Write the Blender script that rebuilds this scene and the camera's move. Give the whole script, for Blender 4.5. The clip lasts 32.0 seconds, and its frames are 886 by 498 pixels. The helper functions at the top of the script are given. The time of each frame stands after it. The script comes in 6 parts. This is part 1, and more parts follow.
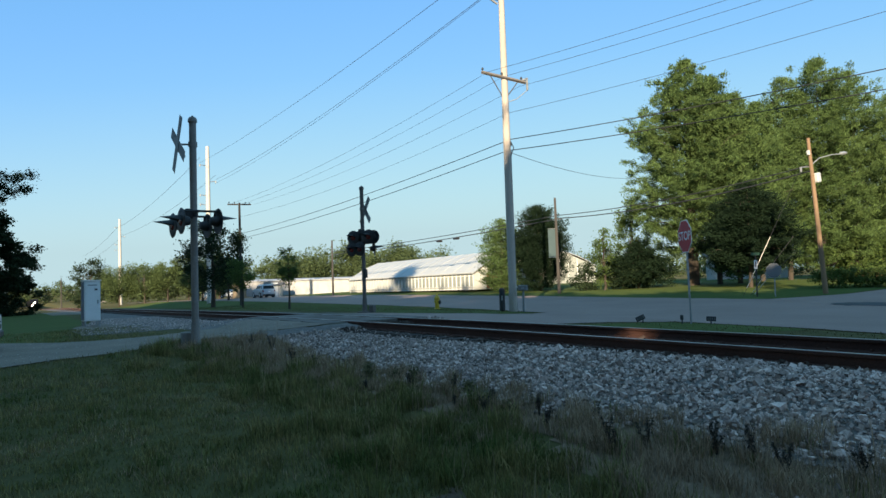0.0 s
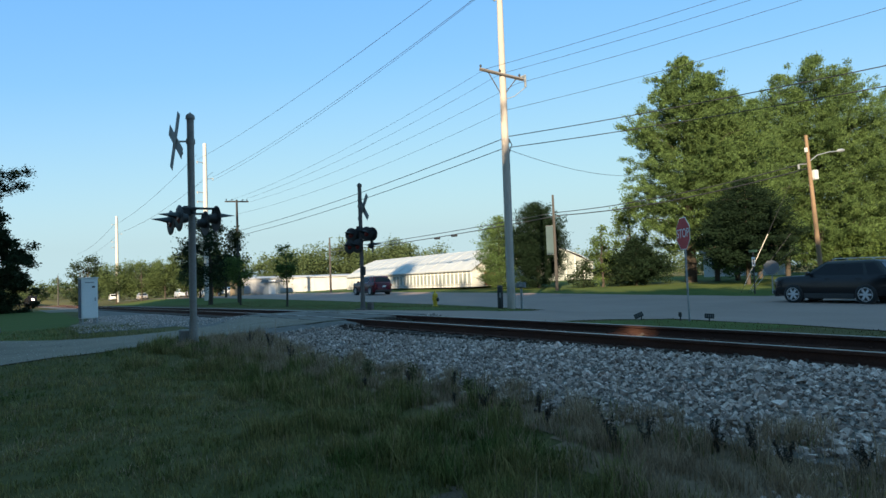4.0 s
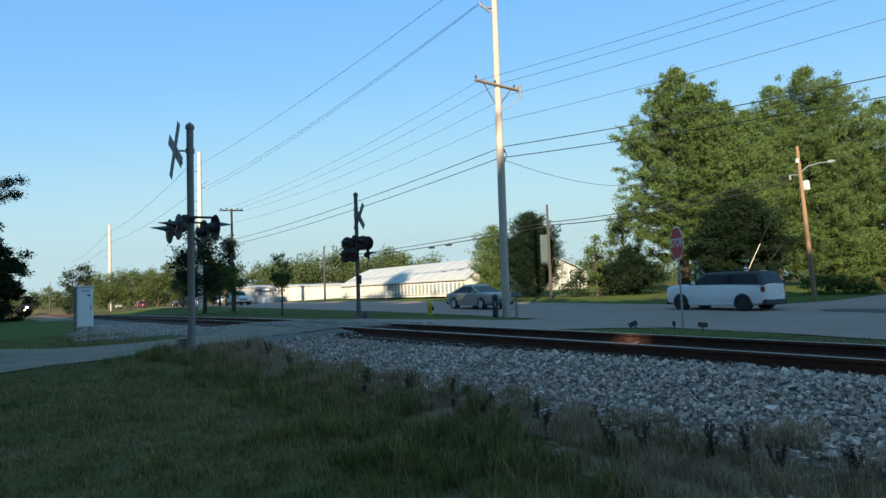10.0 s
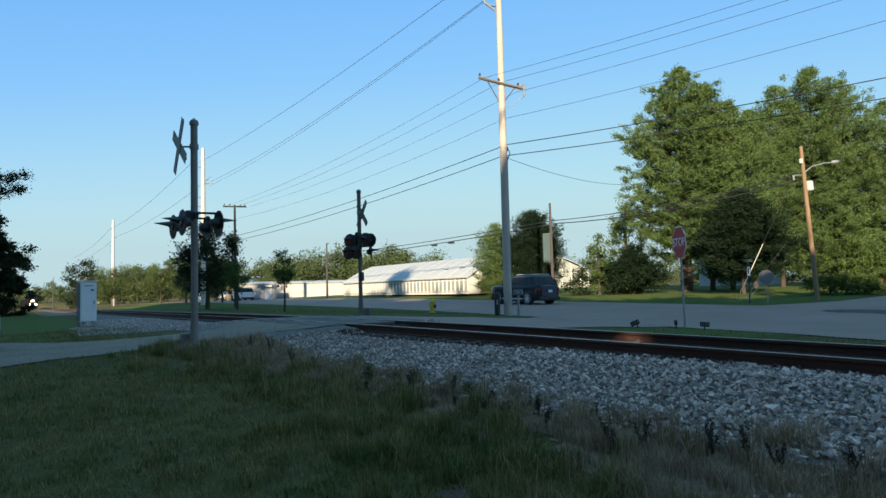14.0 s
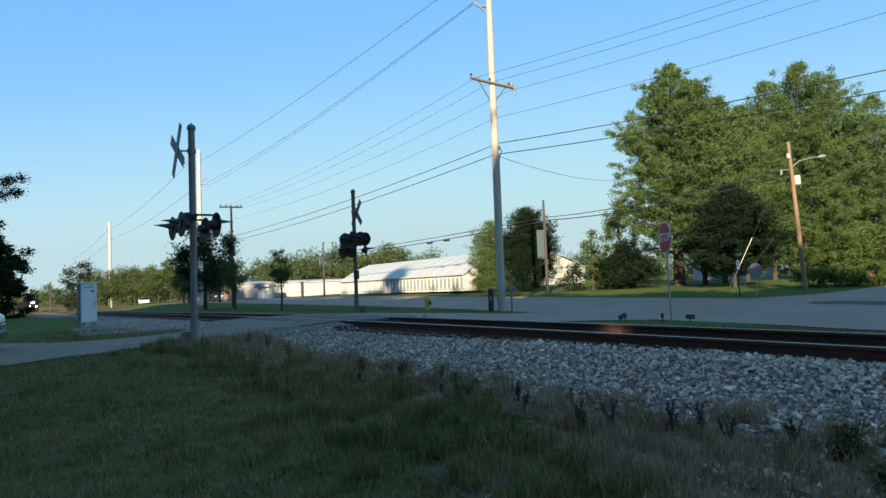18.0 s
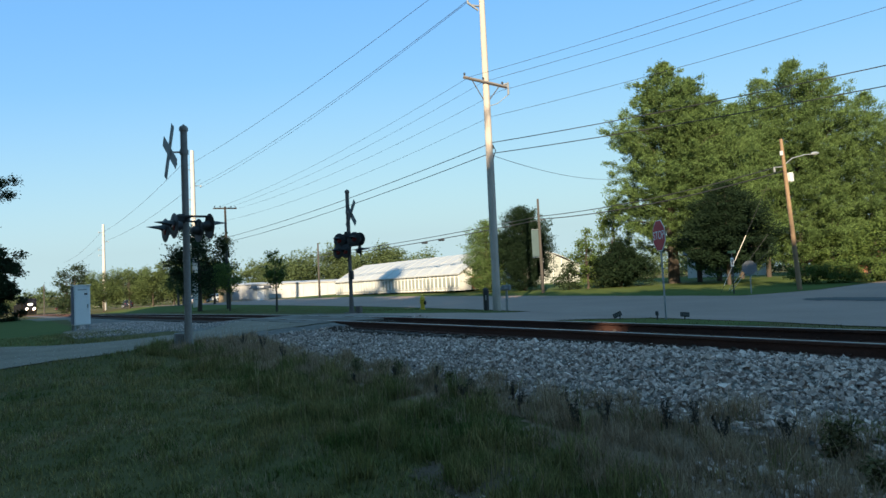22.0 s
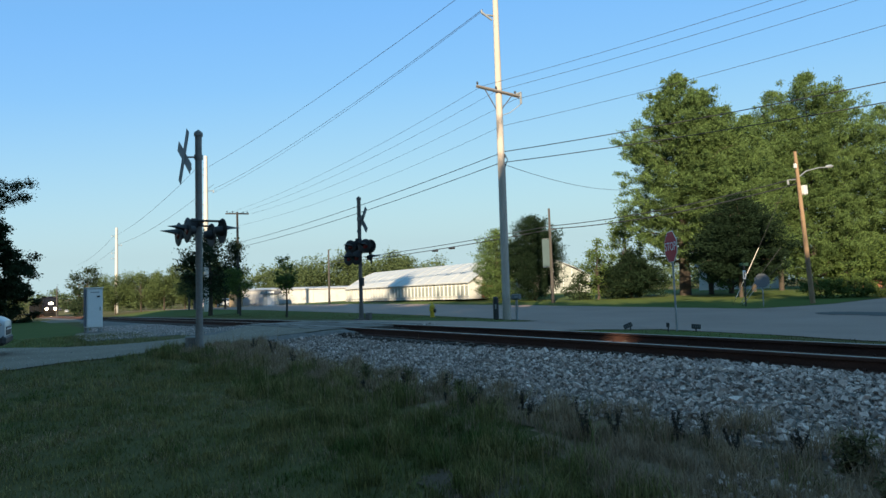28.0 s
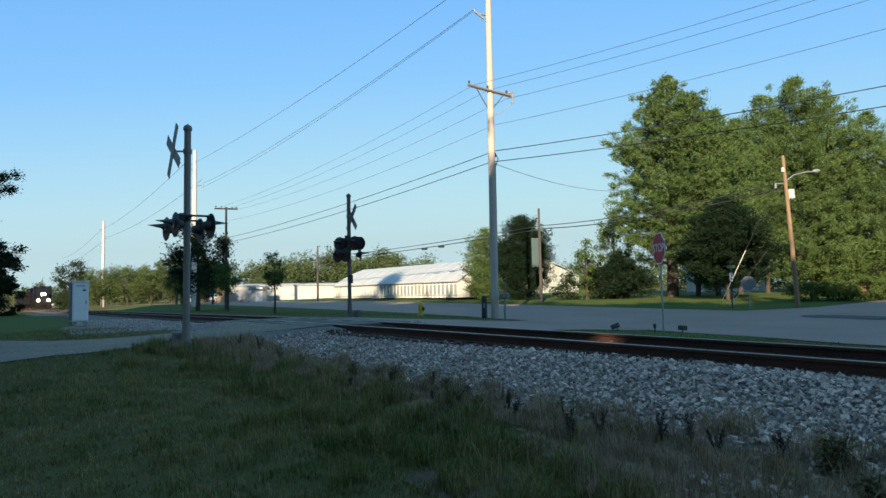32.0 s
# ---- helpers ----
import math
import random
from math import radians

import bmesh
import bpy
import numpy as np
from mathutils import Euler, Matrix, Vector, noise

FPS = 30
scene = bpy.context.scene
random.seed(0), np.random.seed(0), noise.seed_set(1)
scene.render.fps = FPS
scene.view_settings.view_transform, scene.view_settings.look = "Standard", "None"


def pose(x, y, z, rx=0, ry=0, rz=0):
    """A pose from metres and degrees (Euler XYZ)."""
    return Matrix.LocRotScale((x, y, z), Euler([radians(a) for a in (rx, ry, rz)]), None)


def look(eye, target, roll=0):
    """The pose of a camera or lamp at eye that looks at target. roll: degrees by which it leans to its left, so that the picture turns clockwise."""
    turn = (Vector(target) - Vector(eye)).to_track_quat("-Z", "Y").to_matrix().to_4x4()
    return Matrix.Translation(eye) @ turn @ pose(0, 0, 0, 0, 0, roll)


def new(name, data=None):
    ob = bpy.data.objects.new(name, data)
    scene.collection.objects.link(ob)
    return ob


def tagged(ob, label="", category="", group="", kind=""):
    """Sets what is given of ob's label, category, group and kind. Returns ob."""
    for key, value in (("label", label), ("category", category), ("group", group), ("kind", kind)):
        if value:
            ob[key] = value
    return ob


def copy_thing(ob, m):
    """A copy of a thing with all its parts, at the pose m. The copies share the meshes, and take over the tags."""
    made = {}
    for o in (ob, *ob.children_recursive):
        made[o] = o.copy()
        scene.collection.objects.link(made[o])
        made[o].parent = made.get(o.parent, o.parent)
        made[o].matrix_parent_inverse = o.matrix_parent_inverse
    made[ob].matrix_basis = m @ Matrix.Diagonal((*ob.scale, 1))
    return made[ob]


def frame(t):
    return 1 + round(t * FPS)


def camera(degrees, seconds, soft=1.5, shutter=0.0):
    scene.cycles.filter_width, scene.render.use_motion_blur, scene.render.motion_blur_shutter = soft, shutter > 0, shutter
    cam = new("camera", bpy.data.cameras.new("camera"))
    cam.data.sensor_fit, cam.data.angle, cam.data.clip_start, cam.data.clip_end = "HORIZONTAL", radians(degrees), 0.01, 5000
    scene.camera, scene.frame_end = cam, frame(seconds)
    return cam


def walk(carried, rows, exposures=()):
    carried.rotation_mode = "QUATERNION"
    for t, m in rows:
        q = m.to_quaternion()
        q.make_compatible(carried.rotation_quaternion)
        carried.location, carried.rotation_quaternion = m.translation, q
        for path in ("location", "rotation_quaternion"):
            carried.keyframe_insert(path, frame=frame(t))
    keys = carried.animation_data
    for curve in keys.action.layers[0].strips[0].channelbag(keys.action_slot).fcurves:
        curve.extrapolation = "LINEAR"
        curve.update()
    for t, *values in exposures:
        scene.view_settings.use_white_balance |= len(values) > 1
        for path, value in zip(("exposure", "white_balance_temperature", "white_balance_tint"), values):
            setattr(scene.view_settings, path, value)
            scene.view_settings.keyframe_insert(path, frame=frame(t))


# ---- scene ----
# Plan: x runs along the railway (right is plus), y away from the camera across it, z = 0 is the rail top beside the camera.
PATH = [
    (0.0, -0.000, 0.000, 0.890, 92.401, 1.738, 56.873),
    (0.5, -0.015, 0.005, 0.893, 92.304, 1.839, 56.811),
    (1.0, -0.019, -0.001, 0.893, 92.261, 1.723, 56.757),
    (1.5, -0.020, -0.006, 0.893, 92.272, 1.697, 56.758),
    (2.0, -0.020, 0.001, 0.896, 92.269, 1.632, 56.781),
    (2.5, -0.023, 0.001, 0.896, 92.232, 1.839, 56.730),
    (3.0, -0.024, -0.004, 0.902, 92.165, 1.846, 56.651),
    (3.5, -0.030, -0.009, 0.898, 92.167, 1.751, 56.641),
    (5.5, -0.024, -0.009, 0.895, 92.129, 1.998, 56.906),
    (6.0, -0.018, -0.016, 0.895, 92.280, 2.107, 57.026),
    (6.5, -0.021, -0.013, 0.893, 92.460, 1.882, 57.123),
    (7.0, -0.019, -0.009, 0.898, 92.572, 1.953, 57.136),
    (7.5, -0.018, -0.014, 0.896, 92.703, 1.773, 56.947),
    (8.0, -0.010, -0.016, 0.899, 92.764, 1.787, 56.770),
    (8.5, 0.004, -0.023, 0.891, 92.785, 1.682, 56.612),
    (9.0, -0.006, -0.040, 0.899, 92.851, 1.966, 56.544),
    (9.5, 0.007, -0.086, 0.902, 92.934, 1.652, 56.428),
    (10.0, 0.051, -0.144, 0.886, 92.933, 1.677, 56.114),
    (10.5, 0.092, -0.210, 0.897, 92.918, 1.613, 55.958),
    (11.0, 0.070, -0.189, 0.894, 92.981, 1.470, 55.786),
    (11.5, 0.059, -0.171, 0.893, 93.041, 1.403, 55.805),
    (12.0, 0.060, -0.163, 0.882, 93.081, 1.284, 55.953),
    (12.5, 0.058, -0.157, 0.878, 93.086, 1.065, 55.996),
    (13.0, 0.055, -0.159, 0.881, 93.013, 1.056, 56.056),
    (13.5, 0.060, -0.157, 0.882, 92.904, 1.167, 56.132),
    (14.0, 0.072, -0.159, 0.879, 92.744, 1.233, 56.312),
    (14.5, 0.080, -0.166, 0.894, 92.571, 1.551, 56.450),
    (16.5, 0.458, -0.283, 0.869, 92.647, 2.250, 56.377),
    (17.0, 0.528, -0.336, 0.854, 92.767, 2.300, 56.124),
    (17.5, 0.587, -0.347, 0.846, 92.708, 2.139, 55.957),
    (18.0, 0.566, -0.321, 0.851, 92.537, 1.952, 56.086),
    (18.5, 0.551, -0.297, 0.854, 92.456, 1.827, 56.257),
    (19.0, 0.543, -0.293, 0.847, 92.434, 1.842, 56.013),
    (19.5, 0.556, -0.295, 0.845, 92.382, 1.794, 55.660),
    (20.0, 0.568, -0.304, 0.852, 92.377, 1.768, 55.372),
    (20.5, 0.564, -0.297, 0.855, 92.385, 1.758, 55.363),
    (21.0, 0.554, -0.293, 0.855, 92.360, 2.204, 55.385),
    (21.5, 0.564, -0.299, 0.851, 92.425, 2.526, 55.542),
    (22.0, 0.561, -0.295, 0.852, 92.492, 2.412, 55.683),
    (22.5, 0.567, -0.304, 0.862, 92.444, 2.205, 55.867),
    (23.0, 0.564, -0.297, 0.851, 92.377, 2.338, 55.992),
    (23.5, 0.568, -0.302, 0.855, 92.165, 2.204, 55.977),
    (24.0, 0.565, -0.308, 0.850, 92.146, 2.277, 55.926),
    (24.5, 0.556, -0.303, 0.854, 92.348, 2.564, 55.819),
    (25.0, 0.543, -0.303, 0.846, 92.642, 2.442, 55.624),
    (25.5, 0.543, -0.317, 0.847, 92.961, 2.099, 55.478),
    (27.5, 0.557, -0.332, 0.849, 93.414, 1.401, 56.367),
    (28.0, 0.563, -0.314, 0.844, 93.242, 1.531, 56.528),
    (28.5, 0.545, -0.307, 0.851, 93.097, 1.540, 56.356),
    (29.0, 0.562, -0.297, 0.849, 93.030, 1.389, 56.222),
    (29.5, 0.563, -0.307, 0.846, 92.990, 1.145, 56.059),
    (30.0, 0.548, -0.321, 0.848, 92.934, 0.704, 55.974),
    (30.5, 0.561, -0.307, 0.856, 92.951, 0.747, 55.977),
    (31.0, 0.572, -0.317, 0.847, 93.009, 0.960, 55.855),
    (31.5, 0.575, -0.314, 0.845, 93.051, 0.809, 55.698),
    (32.0, 0.577, -0.313, 0.846, 93.071, 0.771, 55.577),
]
cam = camera(67.9, 32.0, soft=1.5, shutter=0.0)
walk(cam, [(t, pose(x, y, z, rx, ry, rz)) for t, x, y, z, rx, ry, rz in PATH], [(t, e, 6600, 9) for t, e in ((0, 1.73), (3, 1.75), (6, 1.83), (8, 1.82), (10, 1.74), (11, 1.70), (12, 1.69), (14, 1.69), (17, 1.74), (22, 1.77), (25, 1.82), (28, 1.69), (30, 1.71), (32, 1.71))])

# ---- world, sun ----
SUN_AZ = (-0.70, 0.714)          # the way the light travels, on the ground
SUN_EL = 22.0
world = bpy.data.worlds.new("world")
scene.world = world
world.use_nodes = True
wn = world.node_tree.nodes
sky = wn.new("ShaderNodeTexSky")
sky.sky_type, sky.sun_disc = "NISHITA", False
sky.sun_elevation = radians(SUN_EL)
sky.sun_rotation = math.atan2(-SUN_AZ[0], -SUN_AZ[1])
sky.air_density, sky.dust_density, sky.ozone_density = 1.0, 0.0, 3.0
# thin morning haze: a pale even blue over the clear sky, and no glare round the sun
even = wn.new("ShaderNodeGamma")
even.inputs[1].default_value = 0.45
gain, veil, least, cap = wn.new("ShaderNodeVectorMath"), wn.new("ShaderNodeVectorMath"), wn.new("ShaderNodeVectorMath"), wn.new("ShaderNodeVectorMath")
gain.operation, veil.operation, least.operation, cap.operation = "MULTIPLY", "ADD", "MAXIMUM", "MINIMUM"
gain.inputs[1].default_value = (0.70, 0.75, 0.80)
veil.inputs[1].default_value = (-0.38, -0.07, 0.46)
least.inputs[1].default_value = (0.42, 1.01, 1.60)
cap.inputs[1].default_value = (1.6, 1.9, 2.05)
world.node_tree.links.new(sky.outputs[0], even.inputs[0])
world.node_tree.links.new(even.outputs[0], gain.inputs[0])
world.node_tree.links.new(gain.outputs[0], veil.inputs[0])
world.node_tree.links.new(veil.outputs[0], least.inputs[0])
world.node_tree.links.new(least.outputs[0], cap.inputs[0])
red, thick, haze = wn.new("ShaderNodeSeparateColor"), wn.new("ShaderNodeMapRange"), wn.new("ShaderNodeMixRGB")
thick.inputs[1].default_value, thick.inputs[2].default_value, thick.inputs[4].default_value = 0.55, 1.25, 0.9
haze.inputs[2].default_value = (1.02, 1.42, 1.54, 1)
world.node_tree.links.new(cap.outputs[0], red.inputs[0])
world.node_tree.links.new(red.outputs[0], thick.inputs[0])
world.node_tree.links.new(thick.outputs[0], haze.inputs[0])
world.node_tree.links.new(cap.outputs[0], haze.inputs[1])
world.node_tree.links.new(haze.outputs[0], wn["Background"].inputs[0])
wn["Background"].inputs[1].default_value = 0.150
sun_data = bpy.data.lights.new("sun", "SUN")
sun_data.energy, sun_data.angle, sun_data.color = 3.2, radians(0.6), (1.0, 0.83, 0.59)
sun = new("sun", sun_data)
_c = math.cos(radians(SUN_EL))
sun.matrix_world = look((0, 0, 60), (SUN_AZ[0] * _c, SUN_AZ[1] * _c, 60 - math.sin(radians(SUN_EL))))

# ---- materials ----
def mat(name, col, col2=None, rough=0.7, metal=0.0, scale=6.0, bump=0.0, fine=60.0, amount=0.5, random=0.0, spec=0.5, stretch=(1, 1, 1), island=False):
    """Two scales of noise mix two colours; fine relief on top."""
    m = bpy.data.materials.new(name)
    m.use_nodes = True
    nt = m.node_tree
    n, l = nt.nodes, nt.links
    b = n["Principled BSDF"]
    b.inputs["Roughness"].default_value = rough
    b.inputs["Metallic"].default_value = metal
    b.inputs["Specular IOR Level"].default_value = spec
    col2 = col2 or tuple(c * 0.7 for c in col)
    geo = n.new("ShaderNodeTexCoord")
    mp = n.new("ShaderNodeMapping")
    mp.inputs["Scale"].default_value = stretch
    l.new(geo.outputs["Object"], mp.inputs[0])
    big, small = n.new("ShaderNodeTexNoise"), n.new("ShaderNodeTexNoise")
    for t, s, d in ((big, scale, 3), (small, fine, 2)):
        t.inputs["Scale"].default_value = s
        t.inputs["Detail"].default_value = d
        l.new(mp.outputs[0], t.inputs["Vector"])
    mixf = n.new("ShaderNodeMath")
    mixf.operation = "ADD"
    half = n.new("ShaderNodeMath")
    half.operation = "MULTIPLY"
    half.inputs[1].default_value = 0.5
    l.new(big.outputs[0], mixf.inputs[0])
    l.new(small.outputs[0], mixf.inputs[1])
    l.new(mixf.outputs[0], half.inputs[0])
    ramp = n.new("ShaderNodeValToRGB")
    ramp.color_ramp.elements[0].position = 0.5 - amount / 2
    ramp.color_ramp.elements[1].position = 0.5 + amount / 2
    ramp.color_ramp.elements[0].color = (*col2, 1)
    ramp.color_ramp.elements[1].color = (*col, 1)
    l.new(half.outputs[0], ramp.inputs[0])
    out = ramp.outputs[0]
    if random:
        hsv = n.new("ShaderNodeHueSaturation")
        mr = n.new("ShaderNodeMapRange")
        if island:
            src = n.new("ShaderNodeNewGeometry").outputs["Random Per Island"]
        else:
            src = n.new("ShaderNodeObjectInfo").outputs["Random"]
        l.new(src, mr.inputs[0])
        mr.inputs[3].default_value, mr.inputs[4].default_value = 1 - random, 1 + random
        l.new(mr.outputs[0], hsv.inputs["Value"])
        l.new(out, hsv.inputs["Color"])
        out = hsv.outputs[0]
    l.new(out, b.inputs["Base Color"])
    if bump:
        bp = n.new("ShaderNodeBump")
        bp.inputs["Strength"].default_value = bump
        bp.inputs["Distance"].default_value = 0.02
        l.new(small.outputs[0], bp.inputs["Height"])
        l.new(bp.outputs[0], b.inputs["Normal"])
    return m


def leaf_mat(name, col, col2, spread=0.35, sheer=0.25, spec=0.15, scale=0.5, fine=3.0, amount=0.5):
    m = mat(name, col, col2, rough=0.75, scale=scale, fine=fine, random=spread, island=True, spec=spec, amount=amount)
    n, l = m.node_tree.nodes, m.node_tree.links
    b = n["Principled BSDF"]
    out = n["Material Output"]
    tr, mx = n.new("ShaderNodeBsdfTranslucent"), n.new("ShaderNodeMixShader")
    l.new(b.inputs["Base Color"].links[0].from_socket, tr.inputs[0])
    mx.inputs[0].default_value = sheer
    l.new(b.outputs[0], mx.inputs[1])
    l.new(tr.outputs[0], mx.inputs[2])
    l.new(mx.outputs[0], out.inputs[0])
    return m


def glow(name, col, strength):
    m = bpy.data.materials.new(name)
    m.use_nodes = True
    b = m.node_tree.nodes["Principled BSDF"]
    b.inputs["Base Color"].default_value = (*col, 1)
    b.inputs["Emission Color"].default_value = (*col, 1)
    b.inputs["Emission Strength"].default_value = strength
    return m


M_GRASS = mat("grass_soil", (0.124, 0.106, 0.046), (0.062, 0.062, 0.025), rough=0.95, scale=0.5, fine=7, bump=0.6, amount=0.45, spec=0.05)
M_LAWN = mat("mown_lawn", (0.098, 0.125, 0.036), (0.055, 0.078, 0.024), rough=0.95, scale=0.4, fine=9, bump=0.5, amount=0.5, spec=0.05)
M_VERGE = leaf_mat("verge_blade", (0.165, 0.135, 0.066), (0.095, 0.092, 0.038), 0.35, 0.2, 0.05)
M_SOIL = mat("dry_soil", (0.27, 0.19, 0.13), (0.11, 0.074, 0.05), rough=0.95, scale=1.6, fine=14, bump=0.8, spec=0.05, amount=0.35)
M_BLADE = leaf_mat("grass_blade", (0.285, 0.222, 0.092), (0.092, 0.120, 0.034), 0.5, 0.25, 0.05, 0.8, 4.0, 0.28)
M_DRY = leaf_mat("dry_grass", (0.45, 0.32, 0.21), (0.25, 0.168, 0.108), 0.45, 0.2, 0.05)
M_WEED = leaf_mat("weed", (0.20, 0.17, 0.09), (0.11, 0.11, 0.05), 0.4, 0.2, 0.05)
M_ASPHALT = mat("asphalt", (0.330, 0.240, 0.205), (0.220, 0.158, 0.133), rough=0.92, scale=0.35, fine=18, bump=0.25, amount=0.55, spec=0.15)
M_PATCH = mat("asphalt_patch", (0.06, 0.06, 0.06), (0.045, 0.045, 0.045), rough=0.9, scale=1, fine=30, bump=0.2)
M_GRAVEL = mat("gravel_drive", (0.30, 0.245, 0.195), (0.145, 0.118, 0.092), rough=0.95, scale=0.9, fine=30, bump=0.6, amount=0.5, spec=0.1)
# bed colour set dark to give the gaps between stones their shade
M_BALLAST_BED = mat("ballast_bed", (0.19, 0.165, 0.148), (0.07, 0.060, 0.054), rough=0.95, scale=5, fine=24, bump=1.0, amount=0.35)
M_STONE = mat("ballast_stone", (0.66, 0.512, 0.45), (0.33, 0.254, 0.222), rough=0.9, scale=3, fine=40, bump=0.3, random=0.6, island=True, spec=0.15)
M_DIRT = mat("bare_dirt", (0.15, 0.108, 0.078), (0.075, 0.054, 0.04), rough=0.95, scale=3.0, fine=20, bump=0.8, spec=0.05)
M_PEBBLE = mat("gravel_pebble", (0.44, 0.42, 0.385), (0.28, 0.265, 0.245), rough=0.9, scale=3, fine=40, random=0.35, island=True)
M_STONE_DARK = mat("stained_stone", (0.11, 0.078, 0.062), (0.055, 0.042, 0.036), rough=0.95, scale=3, fine=40, bump=0.3, random=0.4, island=True, spec=0.15)
M_STONE_RUSTY = mat("rust_dusted_stone", (0.46, 0.355, 0.30), (0.21, 0.158, 0.132), rough=0.92, scale=3, fine=40, bump=0.3, random=0.55, island=True, spec=0.12)
M_BED_DARK = mat("stained_bed", (0.105, 0.066, 0.052), (0.05, 0.033, 0.027), rough=0.95, scale=4, fine=22, bump=0.8, spec=0.15)
M_RAIL = mat("rusty_rail", (0.115, 0.056, 0.042), (0.055, 0.029, 0.023), rough=0.85, scale=2, fine=40, bump=0.3, spec=0.15)
M_RAILTOP = mat("polished_rail", (0.44, 0.38, 0.33), (0.28, 0.23, 0.19), rough=0.38, metal=0.9, scale=3, fine=40)
M_PANEL = mat("worn_crossing_panel", (0.19, 0.165, 0.145), (0.09, 0.078, 0.068), rough=0.95, scale=1.2, fine=16, bump=0.6, amount=0.4, random=0.15, spec=0.2)
M_TIE = mat("creosote_tie", (0.070, 0.046, 0.037), (0.038, 0.027, 0.022), rough=0.95, scale=4, fine=30, bump=0.5, random=0.25)
M_POLE = mat("weathered_pole", (0.58, 0.50, 0.43), (0.38, 0.32, 0.27), rough=0.9, scale=2.5, fine=18, bump=0.6, stretch=(3, 3, 0.25), spec=0.15)
M_ARM = mat("grey_crossarm", (0.20, 0.18, 0.165), (0.13, 0.115, 0.105), rough=0.9, scale=2.5, fine=18, bump=0.5, stretch=(3, 3, 0.25), spec=0.15)
M_POLEDARK = mat("dark_pole", (0.085, 0.075, 0.066), (0.05, 0.044, 0.038), rough=0.9, scale=2.5, fine=18, bump=0.6, stretch=(3, 3, 0.25))
M_POLEBROWN = mat("brown_pole", (0.30, 0.20, 0.12), (0.20, 0.13, 0.08), rough=0.9, scale=2.5, fine=18, bump=0.6, stretch=(3, 3, 0.25), spec=0.2)
M_STEELPOLE = mat("pale_pole", (0.62, 0.57, 0.50), (0.50, 0.45, 0.39), rough=0.7, scale=1, fine=10)
M_GALV = mat("galvanised_steel", (0.36, 0.37, 0.37), (0.26, 0.265, 0.27), rough=0.55, metal=0.5, scale=3, fine=30, bump=0.15)
M_ALU = mat("painted_aluminium_mast", (0.29, 0.27, 0.25), (0.17, 0.155, 0.145), rough=0.7, scale=3, fine=25, bump=0.1, spec=0.3)
M_MAST = mat("dull_dark_mast", (0.17, 0.148, 0.135), (0.10, 0.086, 0.078), rough=0.75, scale=3, fine=25, bump=0.1, spec=0.25)
M_BLACK = mat("black_enamel", (0.025, 0.025, 0.026), (0.015, 0.015, 0.016), rough=0.55, scale=4, fine=30)
M_LENS = mat("red_lens", (0.19, 0.012, 0.012), (0.13, 0.009, 0.009), rough=0.25, scale=8, fine=60)
M_WHITEBOARD = mat("crossbuck_white", (0.30, 0.30, 0.29), (0.22, 0.22, 0.21), rough=0.6, scale=4, fine=30)
M_SIGNBACK = mat("sign_back", (0.17, 0.175, 0.185), (0.13, 0.135, 0.142), rough=0.8, scale=4, fine=30)
M_RED = mat("stop_red", (0.50, 0.016, 0.024), (0.42, 0.014, 0.020), rough=0.6, scale=4, fine=30)
M_WHITE = mat("sign_white", (0.75, 0.75, 0.75), (0.66, 0.66, 0.66), rough=0.5, scale=4, fine=30)
M_CABINET = mat("pale_cabinet", (0.80, 0.80, 0.79), (0.70, 0.70, 0.69), rough=0.5, scale=2, fine=20)
# cabinet tone for its shaded side: the shade is in the colour
M_CABSIDE = mat("shaded_cabinet_side", (0.10, 0.12, 0.18), (0.08, 0.095, 0.14), rough=0.6, scale=2, fine=20)
M_YELLOW = mat("hydrant_yellow", (0.62, 0.40, 0.02), (0.48, 0.30, 0.02), rough=0.5, scale=8, fine=50)
M_WIRE = mat("wire", (0.03, 0.03, 0.032), (0.02, 0.02, 0.021), rough=0.6)
M_BARK = mat("bark", (0.075, 0.058, 0.043), (0.038, 0.030, 0.023), rough=0.95, scale=3, fine=20, bump=0.8, stretch=(2, 2, 0.4))
M_LEAF_PINE = leaf_mat("pine_needles", (0.138, 0.200, 0.062), (0.046, 0.086, 0.031), 0.5, 0.2)
M_LEAF_DECID = leaf_mat("maple_leaf", (0.115, 0.165, 0.042), (0.06, 0.095, 0.027), 0.35, 0.3)
# darkened leaf tone; on the oaks and street tree it stands for shade
M_LEAF_DARK = leaf_mat("shade_dark_leaf", (0.030, 0.048, 0.020), (0.018, 0.030, 0.013), 0.35, 0.15)
# near-black needles: shade on the cedar and spruces, put into their colour
M_LEAF_CEDAR = leaf_mat("shade_dark_needles", (0.018, 0.034, 0.017), (0.009, 0.018, 0.010), 0.35, 0.05, 0.05)
M_LEAF_FAR = leaf_mat("distant_leaf", (0.105, 0.140, 0.048), (0.052, 0.078, 0.030), 0.25, 0.2)
# copy of the distant leaf, toned for the belt's shade and haze
M_LEAF_BELT = leaf_mat("toned_distant_leaf", (0.098, 0.132, 0.052), (0.050, 0.072, 0.032), 0.3, 0.2)
M_PLASTIC = mat("greenhouse_film", (0.46, 0.46, 0.44), (0.36, 0.36, 0.345), rough=0.45, scale=0.4, fine=3, amount=0.7)
# greenhouse film again, lightened to carry sunlight on walls and gables
M_WALLFILM = mat("brightened_wall_film", (0.66, 0.65, 0.60), (0.52, 0.515, 0.48), rough=0.45, scale=0.4, fine=3, amount=0.7)
